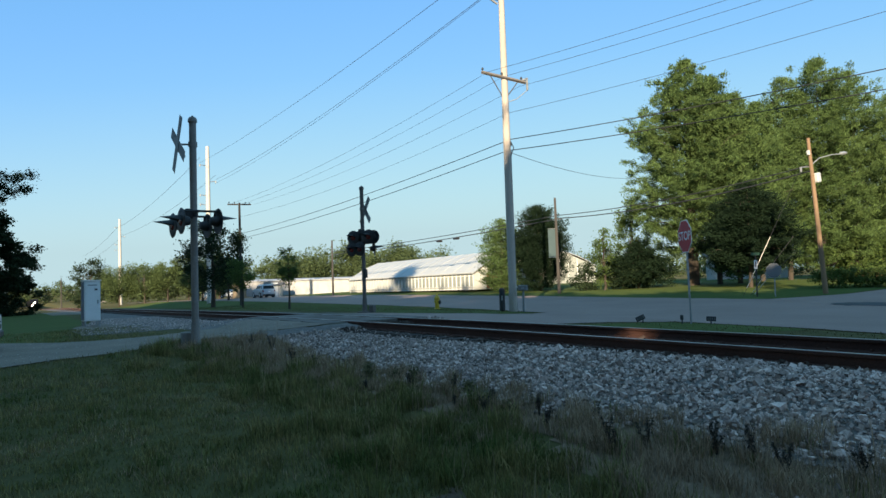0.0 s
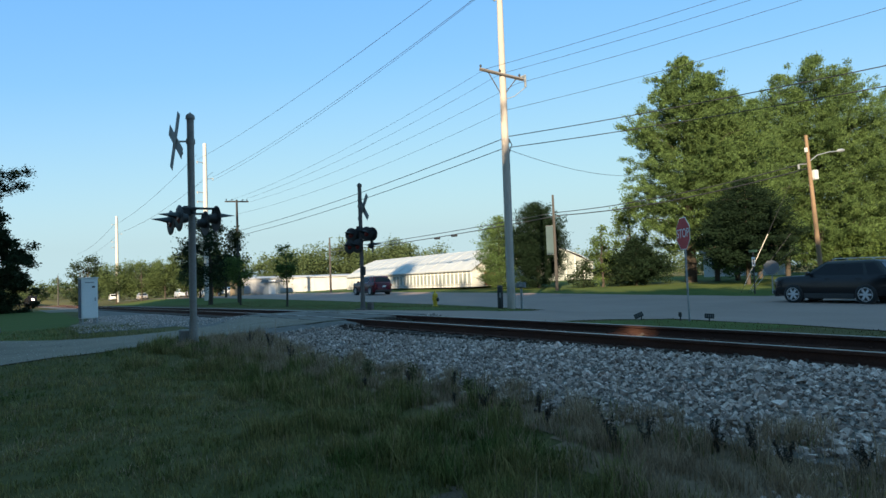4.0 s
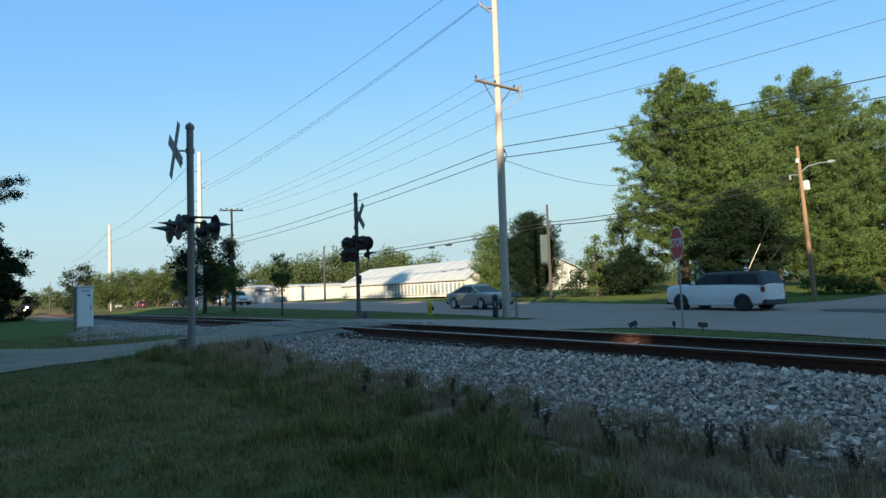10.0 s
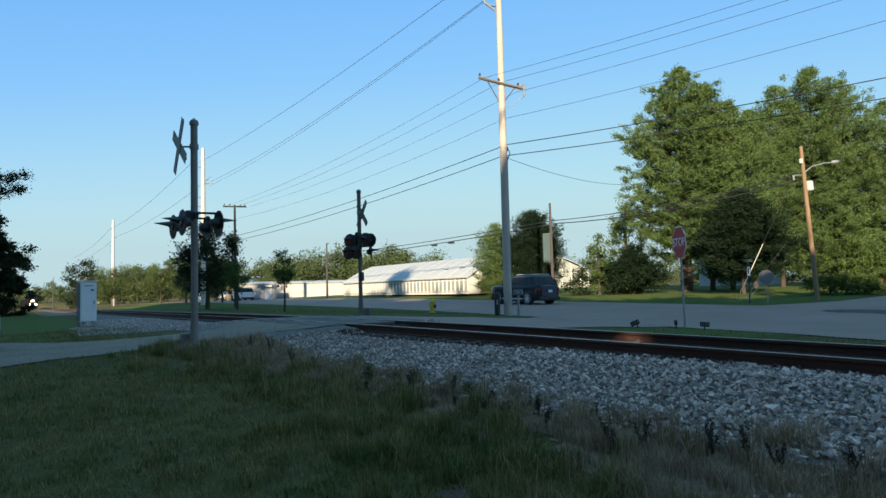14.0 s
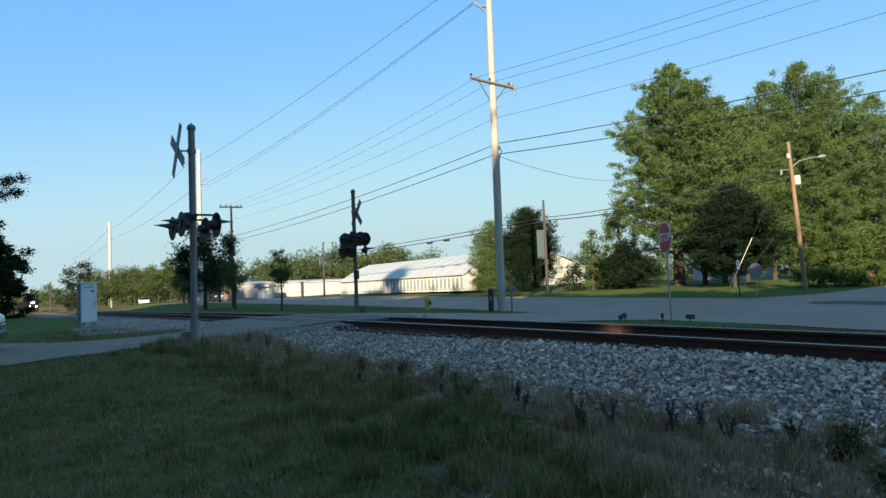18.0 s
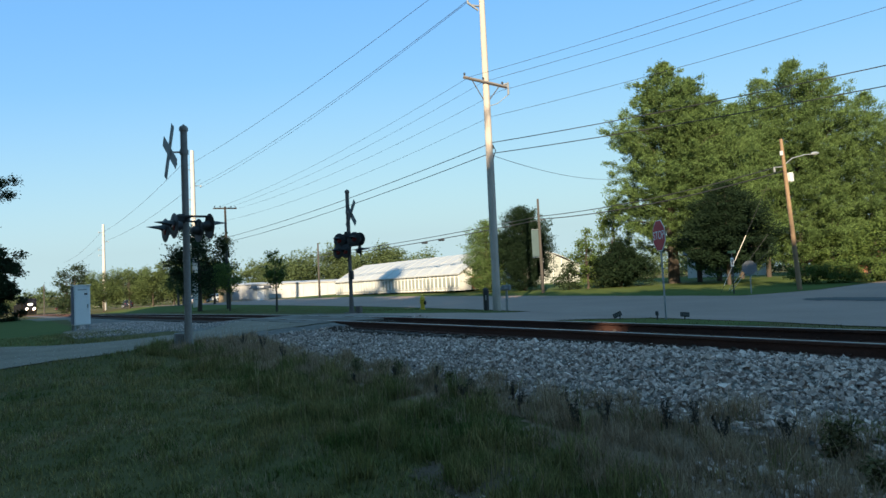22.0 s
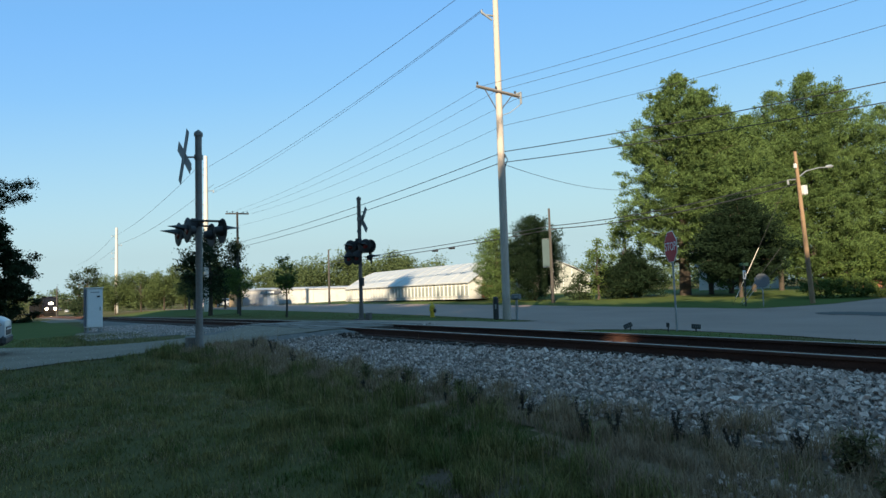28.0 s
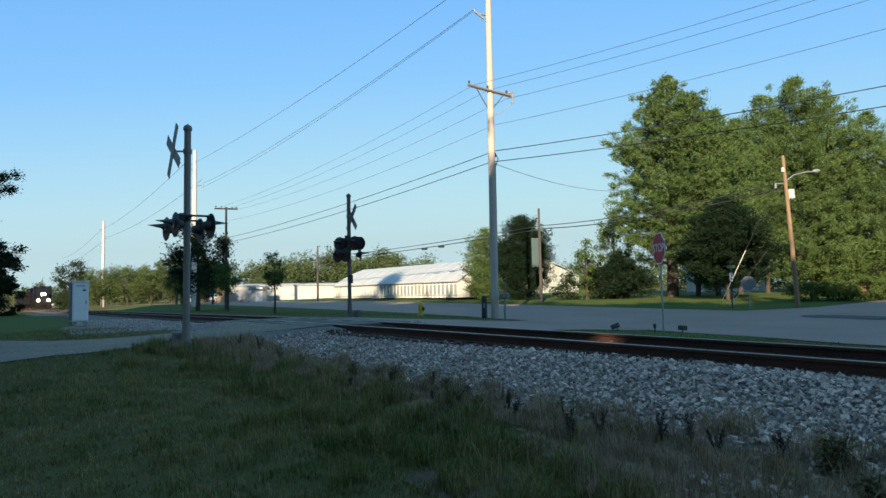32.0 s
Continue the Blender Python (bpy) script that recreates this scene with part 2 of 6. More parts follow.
M_FILM_DULL = mat("dull_greenhouse_film", (0.44, 0.43, 0.42), (0.34, 0.335, 0.33), rough=0.5, scale=0.5, fine=3, amount=0.7)
M_PANE = mat("greenhouse_pane", (0.33, 0.345, 0.32), (0.25, 0.265, 0.24), rough=0.2, scale=0.6, fine=5)
M_FRAME = mat("white_frame", (0.75, 0.75, 0.73), (0.65, 0.65, 0.63), rough=0.5)
M_BRICK = mat("house_brick", (0.36, 0.15, 0.09), (0.25, 0.10, 0.065), rough=0.9, scale=2, fine=14)
M_ROOF = mat("shingle_roof", (0.15, 0.145, 0.14), (0.10, 0.098, 0.095), rough=0.95, scale=1.5, fine=15, bump=0.5, spec=0.1)
M_SIDING = mat("white_siding", (0.66, 0.66, 0.64), (0.55, 0.55, 0.53), rough=0.6)
M_GLASSDARK = mat("dark_glass", (0.012, 0.014, 0.017), (0.010, 0.011, 0.013), rough=0.08, scale=2, spec=0.22)
M_TYRE = mat("tyre_rubber", (0.02, 0.02, 0.021), (0.014, 0.014, 0.014), rough=0.85, scale=10)
M_ALLOY = mat("alloy_rim", (0.62, 0.62, 0.63), (0.5, 0.5, 0.51), rough=0.4, metal=0.1)
M_TRIM = mat("dark_plastic_trim", (0.03, 0.03, 0.031), (0.022, 0.022, 0.023), rough=0.6)
M_TAIL = mat("tail_lamp", (0.30, 0.01, 0.012), (0.22, 0.008, 0.01), rough=0.2)
M_LAMP = mat("clear_lamp", (0.42, 0.36, 0.32), (0.30, 0.25, 0.22), rough=0.12)
M_GREENSIGN = mat("street_sign_green", (0.010, 0.07, 0.04), (0.008, 0.05, 0.03), rough=0.6)
M_TAN = mat("tan_boards", (0.36, 0.27, 0.16), (0.28, 0.20, 0.12), rough=0.8, stretch=(6, 6, 0.5))
# teal cloth with its shade put into the colour
M_BANNER = mat("banner_cloth", (0.065, 0.10, 0.105), (0.045, 0.075, 0.08), rough=0.8, scale=3)
M_BOX = mat("transformer_grey", (0.60, 0.60, 0.58), (0.5, 0.5, 0.48), rough=0.5)


def paint(name, col, rough=0.25):
    m = mat(name, col, tuple(c * 0.85 for c in col), rough=rough, scale=1.5, fine=80)
    m.node_tree.nodes["Principled BSDF"].inputs["Specular IOR Level"].default_value = 0.3
    m.node_tree.nodes["Principled BSDF"].inputs["Coat Weight"].default_value = 0.15
    return m


# ---- mesh helpers ----
class Build:
    """Gathers vertices and faces of one mesh."""

    def __init__(self):
        self.v, self.f, self.s = [], [], []

    def add(self, verts, faces, m=None, smooth=False):
        o = len(self.v)
        self.v += [tuple((m @ Vector(p)) if m else p) for p in verts]
        self.f += [tuple(i + o for i in f) for f in faces]
        self.s += [smooth] * len(faces)
        return self

    def box(self, c, size, m=None, ch=0.0):
        """A box about c; ch chamfers its edges."""
        x, y, z = (s / 2 for s in size)
        if ch <= 0:
            vs = [(c[0] + i * x, c[1] + j * y, c[2] + k * z) for i in (-1, 1) for j in (-1, 1) for k in (-1, 1)]
            fs = [(0, 1, 3, 2), (4, 6, 7, 5), (0, 4, 5, 1), (2, 3, 7, 6), (0, 2, 6, 4), (1, 5, 7, 3)]
            return self.add(vs, fs, m)
        ch = min(ch, x * 0.9, y * 0.9, z * 0.9)
        vs, idx = [], {}
        for i in (-1, 1):
            for j in (-1, 1):
                for k in (-1, 1):
                    for a in range(3):
                        p = [i * (x - ch), j * (y - ch), k * (z - ch)]
                        p[a] += (i, j, k)[a] * ch
                        idx[i, j, k, a] = len(vs)
                        vs.append((c[0] + p[0], c[1] + p[1], c[2] + p[2]))
        fs = []
        for a in range(3):
            b, d = (a + 1) % 3, (a + 2) % 3
            for s in (-1, 1):
                q = []
                for u, w in ((-1, -1), (1, -1), (1, 1), (-1, 1)):
                    k = [0, 0, 0]
                    k[a], k[b], k[d] = s, u, w
                    q.append(idx[(*k, a)])
                fs.append(tuple(q if s > 0 else q[::-1]))
            for u in (-1, 1):
                for w in (-1, 1):
                    k0, k1 = [0, 0, 0], [0, 0, 0]
                    k0[a], k0[b], k0[d] = -1, u, w
                    k1[a], k1[b], k1[d] = 1, u, w
                    q = [idx[(*k0, b)], idx[(*k1, b)], idx[(*k1, d)], idx[(*k0, d)]]
                    fs.append(tuple(q if u * w < 0 else q[::-1]))
        for i in (-1, 1):
            for j in (-1, 1):
                for k in (-1, 1):
                    q = [idx[i, j, k, 0], idx[i, j, k, 1], idx[i, j, k, 2]]
                    fs.append(tuple(q if i * j * k > 0 else q[::-1]))
        return self.add(vs, fs, m)

    def tube(self, pts, radii, n=10, caps=True, m=None, smooth=True):
        """Rings of n along pts with the given radii."""
        pts = [Vector(p) for p in pts]
        if not hasattr(radii, "__len__"):
            radii = [radii] * len(pts)
        vs, fs = [], []
        ref = None
        for i, p in enumerate(pts):
            d = (pts[min(i + 1, len(pts) - 1)] - pts[max(i - 1, 0)]).normalized()
            if ref is None:
                ref = Vector((0, 0, 1)) if abs(d.z) < 0.9 else Vector((1, 0, 0))
            a = d.cross(ref).normalized()
            b = a.cross(d).normalized()
            ref = b if abs(d.z) < 0.9 or i else ref
            for k in range(n):
                w = 2 * math.pi * k / n
                vs.append(tuple(p + (a * math.cos(w) + b * math.sin(w)) * radii[i]))
        for i in range(len(pts) - 1):
            for k in range(n):
                k2 = (k + 1) % n
                fs.append((i * n + k, i * n + k2, (i + 1) * n + k2, (i + 1) * n + k))
        self.add(vs, fs, m, smooth)
        if caps:
            o = len(self.v) - len(vs)
            self.f += [tuple(o + k for k in range(n))[::-1], tuple(o + (len(pts) - 1) * n + k for k in range(n))]
            self.s += [False, False]
        return self

    def lathe(self, prof, n=16, m=None, smooth=True, caps=True):
        """Turns (r, z) about the z axis."""
        vs = [(r * math.cos(2 * math.pi * k / n), r * math.sin(2 * math.pi * k / n), z) for r, z in prof for k in range(n)]
        fs = [(i * n + k, i * n + (k + 1) % n, (i + 1) * n + (k + 1) % n, (i + 1) * n + k) for i in range(len(prof) - 1) for k in range(n)]
        self.add(vs, fs, m, smooth)
        if caps:
            o = len(self.v) - len(vs)
            self.f += [tuple(o + k for k in range(n))[::-1], tuple(o + (len(prof) - 1) * n + k for k in range(n))]
            self.s += [False, False]
        return self

    def prism(self, poly, a, b, axis=1, m=None):
        """A polygon given in two axes, drawn out along the third from a to b."""
        def put(p, w):
            q = list(p)
            q.insert(axis, w)
            return tuple(q)
        n = len(poly)
        vs = [put(p, a) for p in poly] + [put(p, b) for p in poly]
        fs = [tuple(range(n)), tuple(range(2 * n - 1, n - 1, -1))] + [(k, k + n, (k + 1) % n + n, (k + 1) % n) for k in range(n)]
        return self.add(vs, fs, m)

    def mesh(self, name):
        me = bpy.data.meshes.new(name)
        me.from_pydata(self.v, [], self.f)
        me.polygons.foreach_set("use_smooth", self.s)
        if any(self.s):
            me.set_sharp_from_angle(angle=radians(40))
        bm = bmesh.new()
        bm.from_mesh(me)
        bmesh.ops.recalc_face_normals(bm, faces=bm.faces)
        bm.to_mesh(me)
        bm.free()
        me.update()
        return me


def part(name, build, material, parent=None, label="", at=None):
    """Links a Build (or a mesh) as one mesh object under a thing or a part."""
    me = build.mesh(name) if isinstance(build, Build) else build
    if material and not me.materials:
        me.materials.append(material)
    ob = new(name, me)
    ob.parent = parent
    if at is not None:
        ob.matrix_basis = at
    return tagged(ob, label)


def thing(name, m, label, category, group="", kind=""):
    """An Empty at the base of a thing."""
    ob = new(name)
    ob.empty_display_size = 0.2
    ob.matrix_basis = m
    return tagged(ob, label, category, group, kind)


def raw(name, verts, faces, material, smooth=False):
    """A mesh from arrays, for large sheets and stuff."""
    me = bpy.data.meshes.new(name)
    verts, faces = np.asarray(verts, float), np.asarray(faces, int)
    k = faces.shape[1]
    me.vertices.add(len(verts))
    me.vertices.foreach_set("co", verts.ravel())
    me.loops.add(faces.size)
    me.loops.foreach_set("vertex_index", faces.ravel())
    me.polygons.add(len(faces))
    me.polygons.foreach_set("loop_start", np.arange(0, faces.size, k))
    me.polygons.foreach_set("use_smooth", np.full(len(faces), smooth))
    me.update(calc_edges=True)
    me.materials.append(material)
    return new(name, me)


# ---- lie of the land ----
def rail_z(x):
    """Height of the rail tops along the line: level beside the camera, falling away to the far end."""
    x = np.asarray(x, float)
    near = 0.0078 * x - 0.00023 * x * x
    far = -0.441 + 0.0216 * (x + 30)
    deep = -2.99 + 0.0262 * (np.maximum(x, -420) + 148)
    right = 0.0078 * 8 - 0.00023 * 64 + 0 * x
    return np.where(x > 8, right, np.where(x > -30, near, np.where(x > -148, far, deep)))


def road_fall(x):
    return np.interp(x, [-420, -150, -110, -85, -60, -35, 0], [-7.5, -1.9, -0.95, -0.43, -0.15, 0.0, 0.0])


LAWN = ([-420, -150, -100, -62, -40, -27, -22, -14, -11, -5, 10], [-9.9, -3.2, -2.1, -1.30, -0.86, -0.58, -0.46, -0.40, -0.58, -0.70, -0.72])
VERGE = ([-420, -150, -100, -62, -40, -22, -15, -11, 10], [-10.2, -3.1, -2.05, -1.15, -0.72, -0.34, -0.42, -0.50, -0.50])
SPOT_Y = [-400, -8, 0, 3.4, 4.6, 5.6, 6.45, 7.0, 7.3, 8.8, 9.1, 9.5, 10.9, 13.5, 19.0, 30.5, 32.0, 45.0, 400]


def smooth01(a, b, v):
    q = np.clip((np.asarray(v, float) - a) / (b - a), 0, 1)
    return q * q * (3 - 2 * q)


def ground_z(x, y):
    """The lawn, the ballast shoulders, the bed between the rails, the verge, the road and the far lawn, one after another along y."""
    x, y = np.broadcast_arrays(np.asarray(x, float), np.asarray(y, float))
    cross = smooth01(-24.5, -22.3, x) * (1 - smooth01(-15.3, -14.0, x))
    bed = rail_z(x) - 0.19 + 0.13 * cross
    lawn = np.interp(x, *LAWN)
    verge = np.interp(x, *VERGE)
    road = -0.79 + road_fall(x)
    sunk = bed - 0.05
    toe = bed + 0.015 - 0.06 * (1 - smooth01(-11.5, -5.0, x)) * (1 - cross)
    levels = [lawn - 0.15, lawn - 0.06, lawn - 0.03, lawn, lawn + 0.22 * (toe - lawn), lawn + 0.68 * (toe - lawn), toe, toe + 0.01, sunk, sunk, bed, bed, verge, verge - 0.05, road, road + 0.09, road + 0.16, road + 0.50, road + 0.75]
    out = np.zeros_like(y)
    for i in range(len(SPOT_Y) - 1):
        y0, y1 = SPOT_Y[i], SPOT_Y[i + 1]
        w = (y - y0) / (y1 - y0)
        out = np.where((y >= y0) & (y <= y1), levels[i] + (levels[i + 1] - levels[i]) * w, out)
    out = np.where(y > 400, levels[-1], np.where(y < -400, levels[0], out))
    return out


# ---- ground ----
def grid(xs, ys, zfun, name, material, lift=0.0, keep=None):
    X, Y = np.meshgrid(xs, ys, indexing="ij")
    Z = zfun(X, Y) + lift
    v = np.stack([X, Y, Z], -1).reshape(-1, 3)
    n, m = len(xs), len(ys)
    i, j = np.meshgrid(np.arange(n - 1), np.arange(m - 1), indexing="ij")
    a = (i * m + j).ravel()
    f = np.stack([a, a + m, a + m + 1, a + 1], 1)
    if keep is not None:
        c = v[f].mean(1)
        f = f[keep(c[:, 0], c[:, 1])]
        used = np.unique(f)
        back = np.full(len(v), -1)
        back[used] = np.arange(len(used))
        v, f = v[used], back[f]
    return raw(name, v, f, material, True)


GX = np.concatenate([[-2500, -1500, -900, -600, -400, -300, -250, -215, -190, -170], np.arange(-155, -60, 2.5), np.arange(-60, -26, 1.0), np.arange(-26, 8.01, 0.5), np.arange(9, 20, 1.0), np.arange(20, 60, 5.0), [70, 100, 150, 300, 600, 1200, 2500]])
GY = np.concatenate([[-2500, -1200, -600, -300, -150, -80, -50], np.arange(-40, -8, 4.0), np.arange(-8, 4.0, 0.5), np.arange(4.0, 13.0, 0.25), np.arange(13, 34, 0.5), np.arange(34, 70, 3.0), [75, 90, 110, 150, 220, 350, 600, 1200, 2500]])


def near_edge(x):
    return np.interp(x, [-160, -52, -26, -21.5, -20.4, -18.6, -13.0, -10.9, -9.3, -6.8, 0, 60], [20.5, 19.4, 19.3, 18.9, 18.3, 16.8, 16.3, 16.5, 16.5, 15.9, 15.4, 13])


def far_edge(x):
    return np.interp(x, [-160, -60, -30, 60], [30.0, 31.6, 30.6, 30.4])


def left_edge(y):
    return np.interp(y, [-40, -0.3, 0.9, 2.0, 3.4, 4.8, 5.8, 6.8, 11], [-25, -20.2, -18.6, -18.3, -18.6, -19.2, -20.6, -21.6, -22.3])


def right_edge(y):
    return np.interp(y, [-40, -0.2, 0.7, 1.6, 2.8, 3.4, 5.0, 6.2, 11], [-16, -13.6, -13.9, -14.3, -15.2, -15.8, -16.0, -15.3, -15.3])


def link_left(y):
    return np.interp(y, [9.5, 10.7, 12, 14.1, 16, 18.3], [-22.3, -21.5, -19.7, -17.9, -18.7, -20.4])


def link_right(y):
    return np.interp(y, [9.5, 10.4, 13.5, 16.5, 18.4], [-15.2, -13.6, -12.9, -12.6, -12.6])


def main_road(x, y):
    return (y > near_edge(x)) & (y < far_edge(x))


def crossing_road(x, y):
    drive = (x > left_edge(y)) & (x < right_edge(y)) & (y < 11.0)
    return drive | ((y >= 9.9) & (y < 18.4) & (x > link_left(y)) & (x < link_right(y)))


def ground_low(x, y):
    deep = (main_road(x, y - 0.6) & main_road(x, y + 0.6)) | (crossing_road(x - 0.6, y) & crossing_road(x + 0.6, y))
    return ground_z(x, y) - 0.03 * deep


ground = grid(GX, GY, ground_low, "ground", M_GRASS)
tagged(ground, "mown green grass with dry patches beside the railway", "ground", kind="structure")


def strip(name, ts, edge_a, edge_b, n, along_x, material, lift):
    """A paved strip between two edges, given along x or along y."""
    ts = np.asarray(ts, float)
    a, b = edge_a(ts), edge_b(ts)
    w = np.linspace(0, 1, n)
    C = a[:, None] + (b - a)[:, None] * w
    T = np.repeat(ts[:, None], n, 1)
    X, Y = (T, C) if along_x else (C, T)
    v = np.stack([X, Y, ground_z(X, Y) + lift], -1).reshape(-1, 3)
    i, j = np.meshgrid(np.arange(len(ts) - 1), np.arange(n - 1), indexing="ij")
    k = (i * n + j).ravel()
    return raw(name, v, np.stack([k, k + n, k + n + 1, k + 1], 1), material, True)


def wob(t, a, seed):
    """Small unevenness of a broken edge."""
    return a * (np.sin(t * 2.1 + seed) + 0.6 * np.sin(t * 5.3 + 2 * seed) + 0.4 * np.sin(t * 11.7 + seed))


RX = np.concatenate([np.arange(-160, -26, 2.0), np.arange(-26, 8, 0.2), np.arange(8, 60, 4.0)])
road = strip("road", RX, lambda t: near_edge(t) + wob(t, 0.05, 1), lambda t: far_edge(t) + wob(t, 0.05, 2), 48, True, M_ASPHALT, 0.022)
tagged(road, "worn pale grey asphalt main road along the railway", "road", kind="structure")
side = strip("side_road", np.arange(30.2, 92, 0.5), lambda t: np.interp(t, [30, 32, 34, 60, 90], [-18.6, -17.0, -16.2, -15.0, -14]), lambda t: np.interp(t, [30, 34, 60, 90], [-3, -7, -9, -9]), 20, False, M_ASPHALT, 0.027)
tagged(side, "worn grey asphalt side street", "road", kind="structure")
drive = strip("crossing_road", np.concatenate([np.arange(-40, -4, 2.0), np.arange(-4, 6.61, 0.2)]), lambda t: left_edge(t) + wob(t, 0.06, 3), lambda t: right_edge(t) + wob(t, 0.06, 4), 24, False, M_GRAVEL, 0.02)
tagged(drive, "pale gravel and asphalt road up to the crossing", "road", kind="structure")
link = strip("crossing_link", np.arange(9.55, 18.5, 0.2), lambda t: link_left(t) + wob(t, 0.05, 5), lambda t: link_right(t) + wob(t, 0.05, 6), 24, False, M_ASPHALT, 0.017)
tagged(link, "grey asphalt between the crossing and the main road", "road", kind="structure")
patch_ob = grid(np.arange(-15, -7, 0.25), np.arange(26.5, 30.0, 0.25), ground_z, "asphalt_patch", M_PATCH, 0.034, lambda x, y: ((x + 11.6) / 2.6) ** 2 + ((y - 28.2) / 1.1) ** 2 + 0.25 * np.sin(3 * x) < 1)
tagged(patch_ob, "dark patched asphalt on the side street corner", "road", kind="structure")

def side_road(x, y):
    return (x > np.interp(y, [30, 32, 34, 60, 90], [-18.6, -17.0, -16.2, -15.0, -14])) & (x < np.interp(y, [30, 34, 60, 90], [-3, -7, -9, -9])) & (y < 91.5)


far_lawn = grid(np.concatenate([np.arange(-112, -60, 2.0), np.arange(-60, 20, 0.5)]), np.concatenate([np.arange(30.0, 36, 0.25), np.arange(36, 76, 1.0)]), ground_z, "far_lawn", M_LAWN, 0.008, lambda x, y: (y > far_edge(x) - 0.1) & ~side_road(x + 0.4, y) & ~side_road(x - 0.4, y))
tagged(far_lawn, "mown green lawn beyond the road, dappled with sun", "lawn", kind="structure")
near_lawn = grid(np.arange(-80, -17.9, 0.5), np.arange(-14, 4.6, 0.25), ground_z, "near_lawn", M_LAWN, 0.007, lambda x, y: (x < left_edge(y) - 0.1) & (y < np.interp(x, [-80, -60, -34, -29, -24, -18], [3.6, 3.4, 2.8, 2.0, 1.2, 1.1])))
tagged(near_lawn, "mown green lawn past the gravel road", "lawn", kind="structure")
verge_lawn = grid(np.concatenate([np.arange(-112, -60, 2.0), np.arange(-60, -8, 0.5)]), np.arange(11.0, 20.8, 0.25), ground_z, "verge_lawn", M_LAWN, 0.008, lambda x, y: (y < near_edge(x)) & ~crossing_road(x + 0.4, y) & ~crossing_road(x - 0.4, y) & (y > 11.1 + 0.15 * np.sin(x)))
tagged(verge_lawn, "mown green grass strip between railway and road", "lawn", kind="structure")

# ballast
bx = np.concatenate([np.arange(-160, -40, 2.0), np.arange(-40, 12, 0.4), np.arange(12, 60, 4.0)])
def ballast_keep(x, y):
    wide = np.interp(x, [-60, -34, -29, -24, -19], [4.6, 3.0, 2.2, 1.6, 1.6])
    near = np.where(x < -21, wide, np.interp(x, [-15.5, -12, -7, -2], [4.1, 4.1, 4.5, 4.8]))
    far = np.interp(x, [-40, -24, -20, -12.5, -8], [10.4, 10.3, 10.0, 10.6, 11.2])
    return (y > near) & (y < far) & ~(crossing_road(x, y))
ballast = grid(bx, np.arange(1.4, 11.6, 0.2), ground_z, "ballast_bed", M_BALLAST_BED, 0.012, lambda x, y: ballast_keep(x, y) & ((x < -15.5) | (y > 4.85)))
tagged(ballast, "grey crushed stone ballast bed of the railway", "ballast", kind="structure")


def stones(name, n, xr, yr, size, seed, label, keep, material=M_STONE):
    """Many broken stones lying on the ballast."""
    rng = np.random.default_rng(seed)
    x, y = rng.uniform(*xr, n), rng.uniform(*yr, n)
    k = keep(x, y)
    x, y = x[k], y[k]
    n = len(x)
    # broken blocks: eight corners, each pulled in by chance, so that the faces stay few and sharp
    block = np.array([(i, j, k) for i in (-1, 1) for j in (-1, 1) for k in (-1, 1)], float) * 0.72
    fs = np.array([(0, 1, 3), (0, 3, 2), (4, 6, 7), (4, 7, 5), (0, 4, 5), (0, 5, 1), (2, 3, 7), (2, 7, 6), (0, 2, 6), (0, 6, 4), (1, 5, 7), (1, 7, 3)])
    s = size * rng.lognormal(0, 0.33, n)
    P = block[None] * rng.uniform(0.45, 1.25, (n, 8, 3)) * (s[:, None, None] * rng.uniform(0.5, 1.25, (n, 1, 3)))
    q = rng.normal(size=(n, 4))
    q /= np.linalg.norm(q, axis=1, keepdims=True)
    w, a, b, c = q.T
    R = np.stack([1 - 2 * (b * b + c * c), 2 * (a * b - c * w), 2 * (a * c + b * w), 2 * (a * b + c * w), 1 - 2 * (a * a + c * c), 2 * (b * c - a * w), 2 * (a * c - b * w), 2 * (b * c + a * w), 1 - 2 * (a * a + b * b)], 1).reshape(n, 3, 3)
    P = np.einsum("nij,nkj->nki", R, P)
    P += np.stack([x, y, ground_z(x, y) + 0.012 + s * rng.uniform(0.0, 0.55, n)], 1)[:, None]
    F = fs[None] + 8 * np.arange(n)[:, None, None]
    ob = raw(name, P.reshape(-1, 3), F.reshape(-1, 3), material)
    return tagged(ob, label, "ballast", kind="stuff")


def rusty(x, y):
    """Where brake dust and rust from the crossing have dulled the stones."""
    return 0.5 + 0.5 * np.sin(x * 37.7 + y * 91.3 + 5 * np.sin(y * 23.1)) < np.interp(x, [-15.4, -11.0, -8.0, -3.0, 0.0], [0.95, 0.75, 0.45, 0.14, 0.08])


stones("dark_ballast_stones", 5000, (-14.7, -3.0), (6.55, 7.2), 0.026, 9, "dark stained stones along the near rail", lambda x, y: ballast_keep(x, y) & (y > np.interp(x, [-15.4, -3.0], [6.55, 7.0])), M_STONE_DARK)
stones("ballast_stones", 13000, (-14.7, -2.0), (4.1, 7.1), 0.0215, 8, "rust-dulled ballast stones towards the crossing", lambda x, y: ballast_keep(x, y) & (y > 4.7) & rusty(x, y), M_STONE_RUSTY)
stones("ballast_stones", 54000, (-14.7, 1.2), (4.1, 7.1), 0.0215, 1, "grey-white crushed ballast stones beside the near rail", lambda x, y: ballast_keep(x, y) & ~rusty(x, y) & ((y > 4.9 + 0.0 * x) | (np.sin(x * 13.1 + y * 7.7) * np.cos(x * 5.3) > -0.1)))
stones("dark_ballast_stones", 7000, (-15.4, 4), (7.4, 8.7), 0.028, 2, "dark stained ballast stones between the rails", lambda x, y: ballast_keep(x, y), M_STONE_DARK)
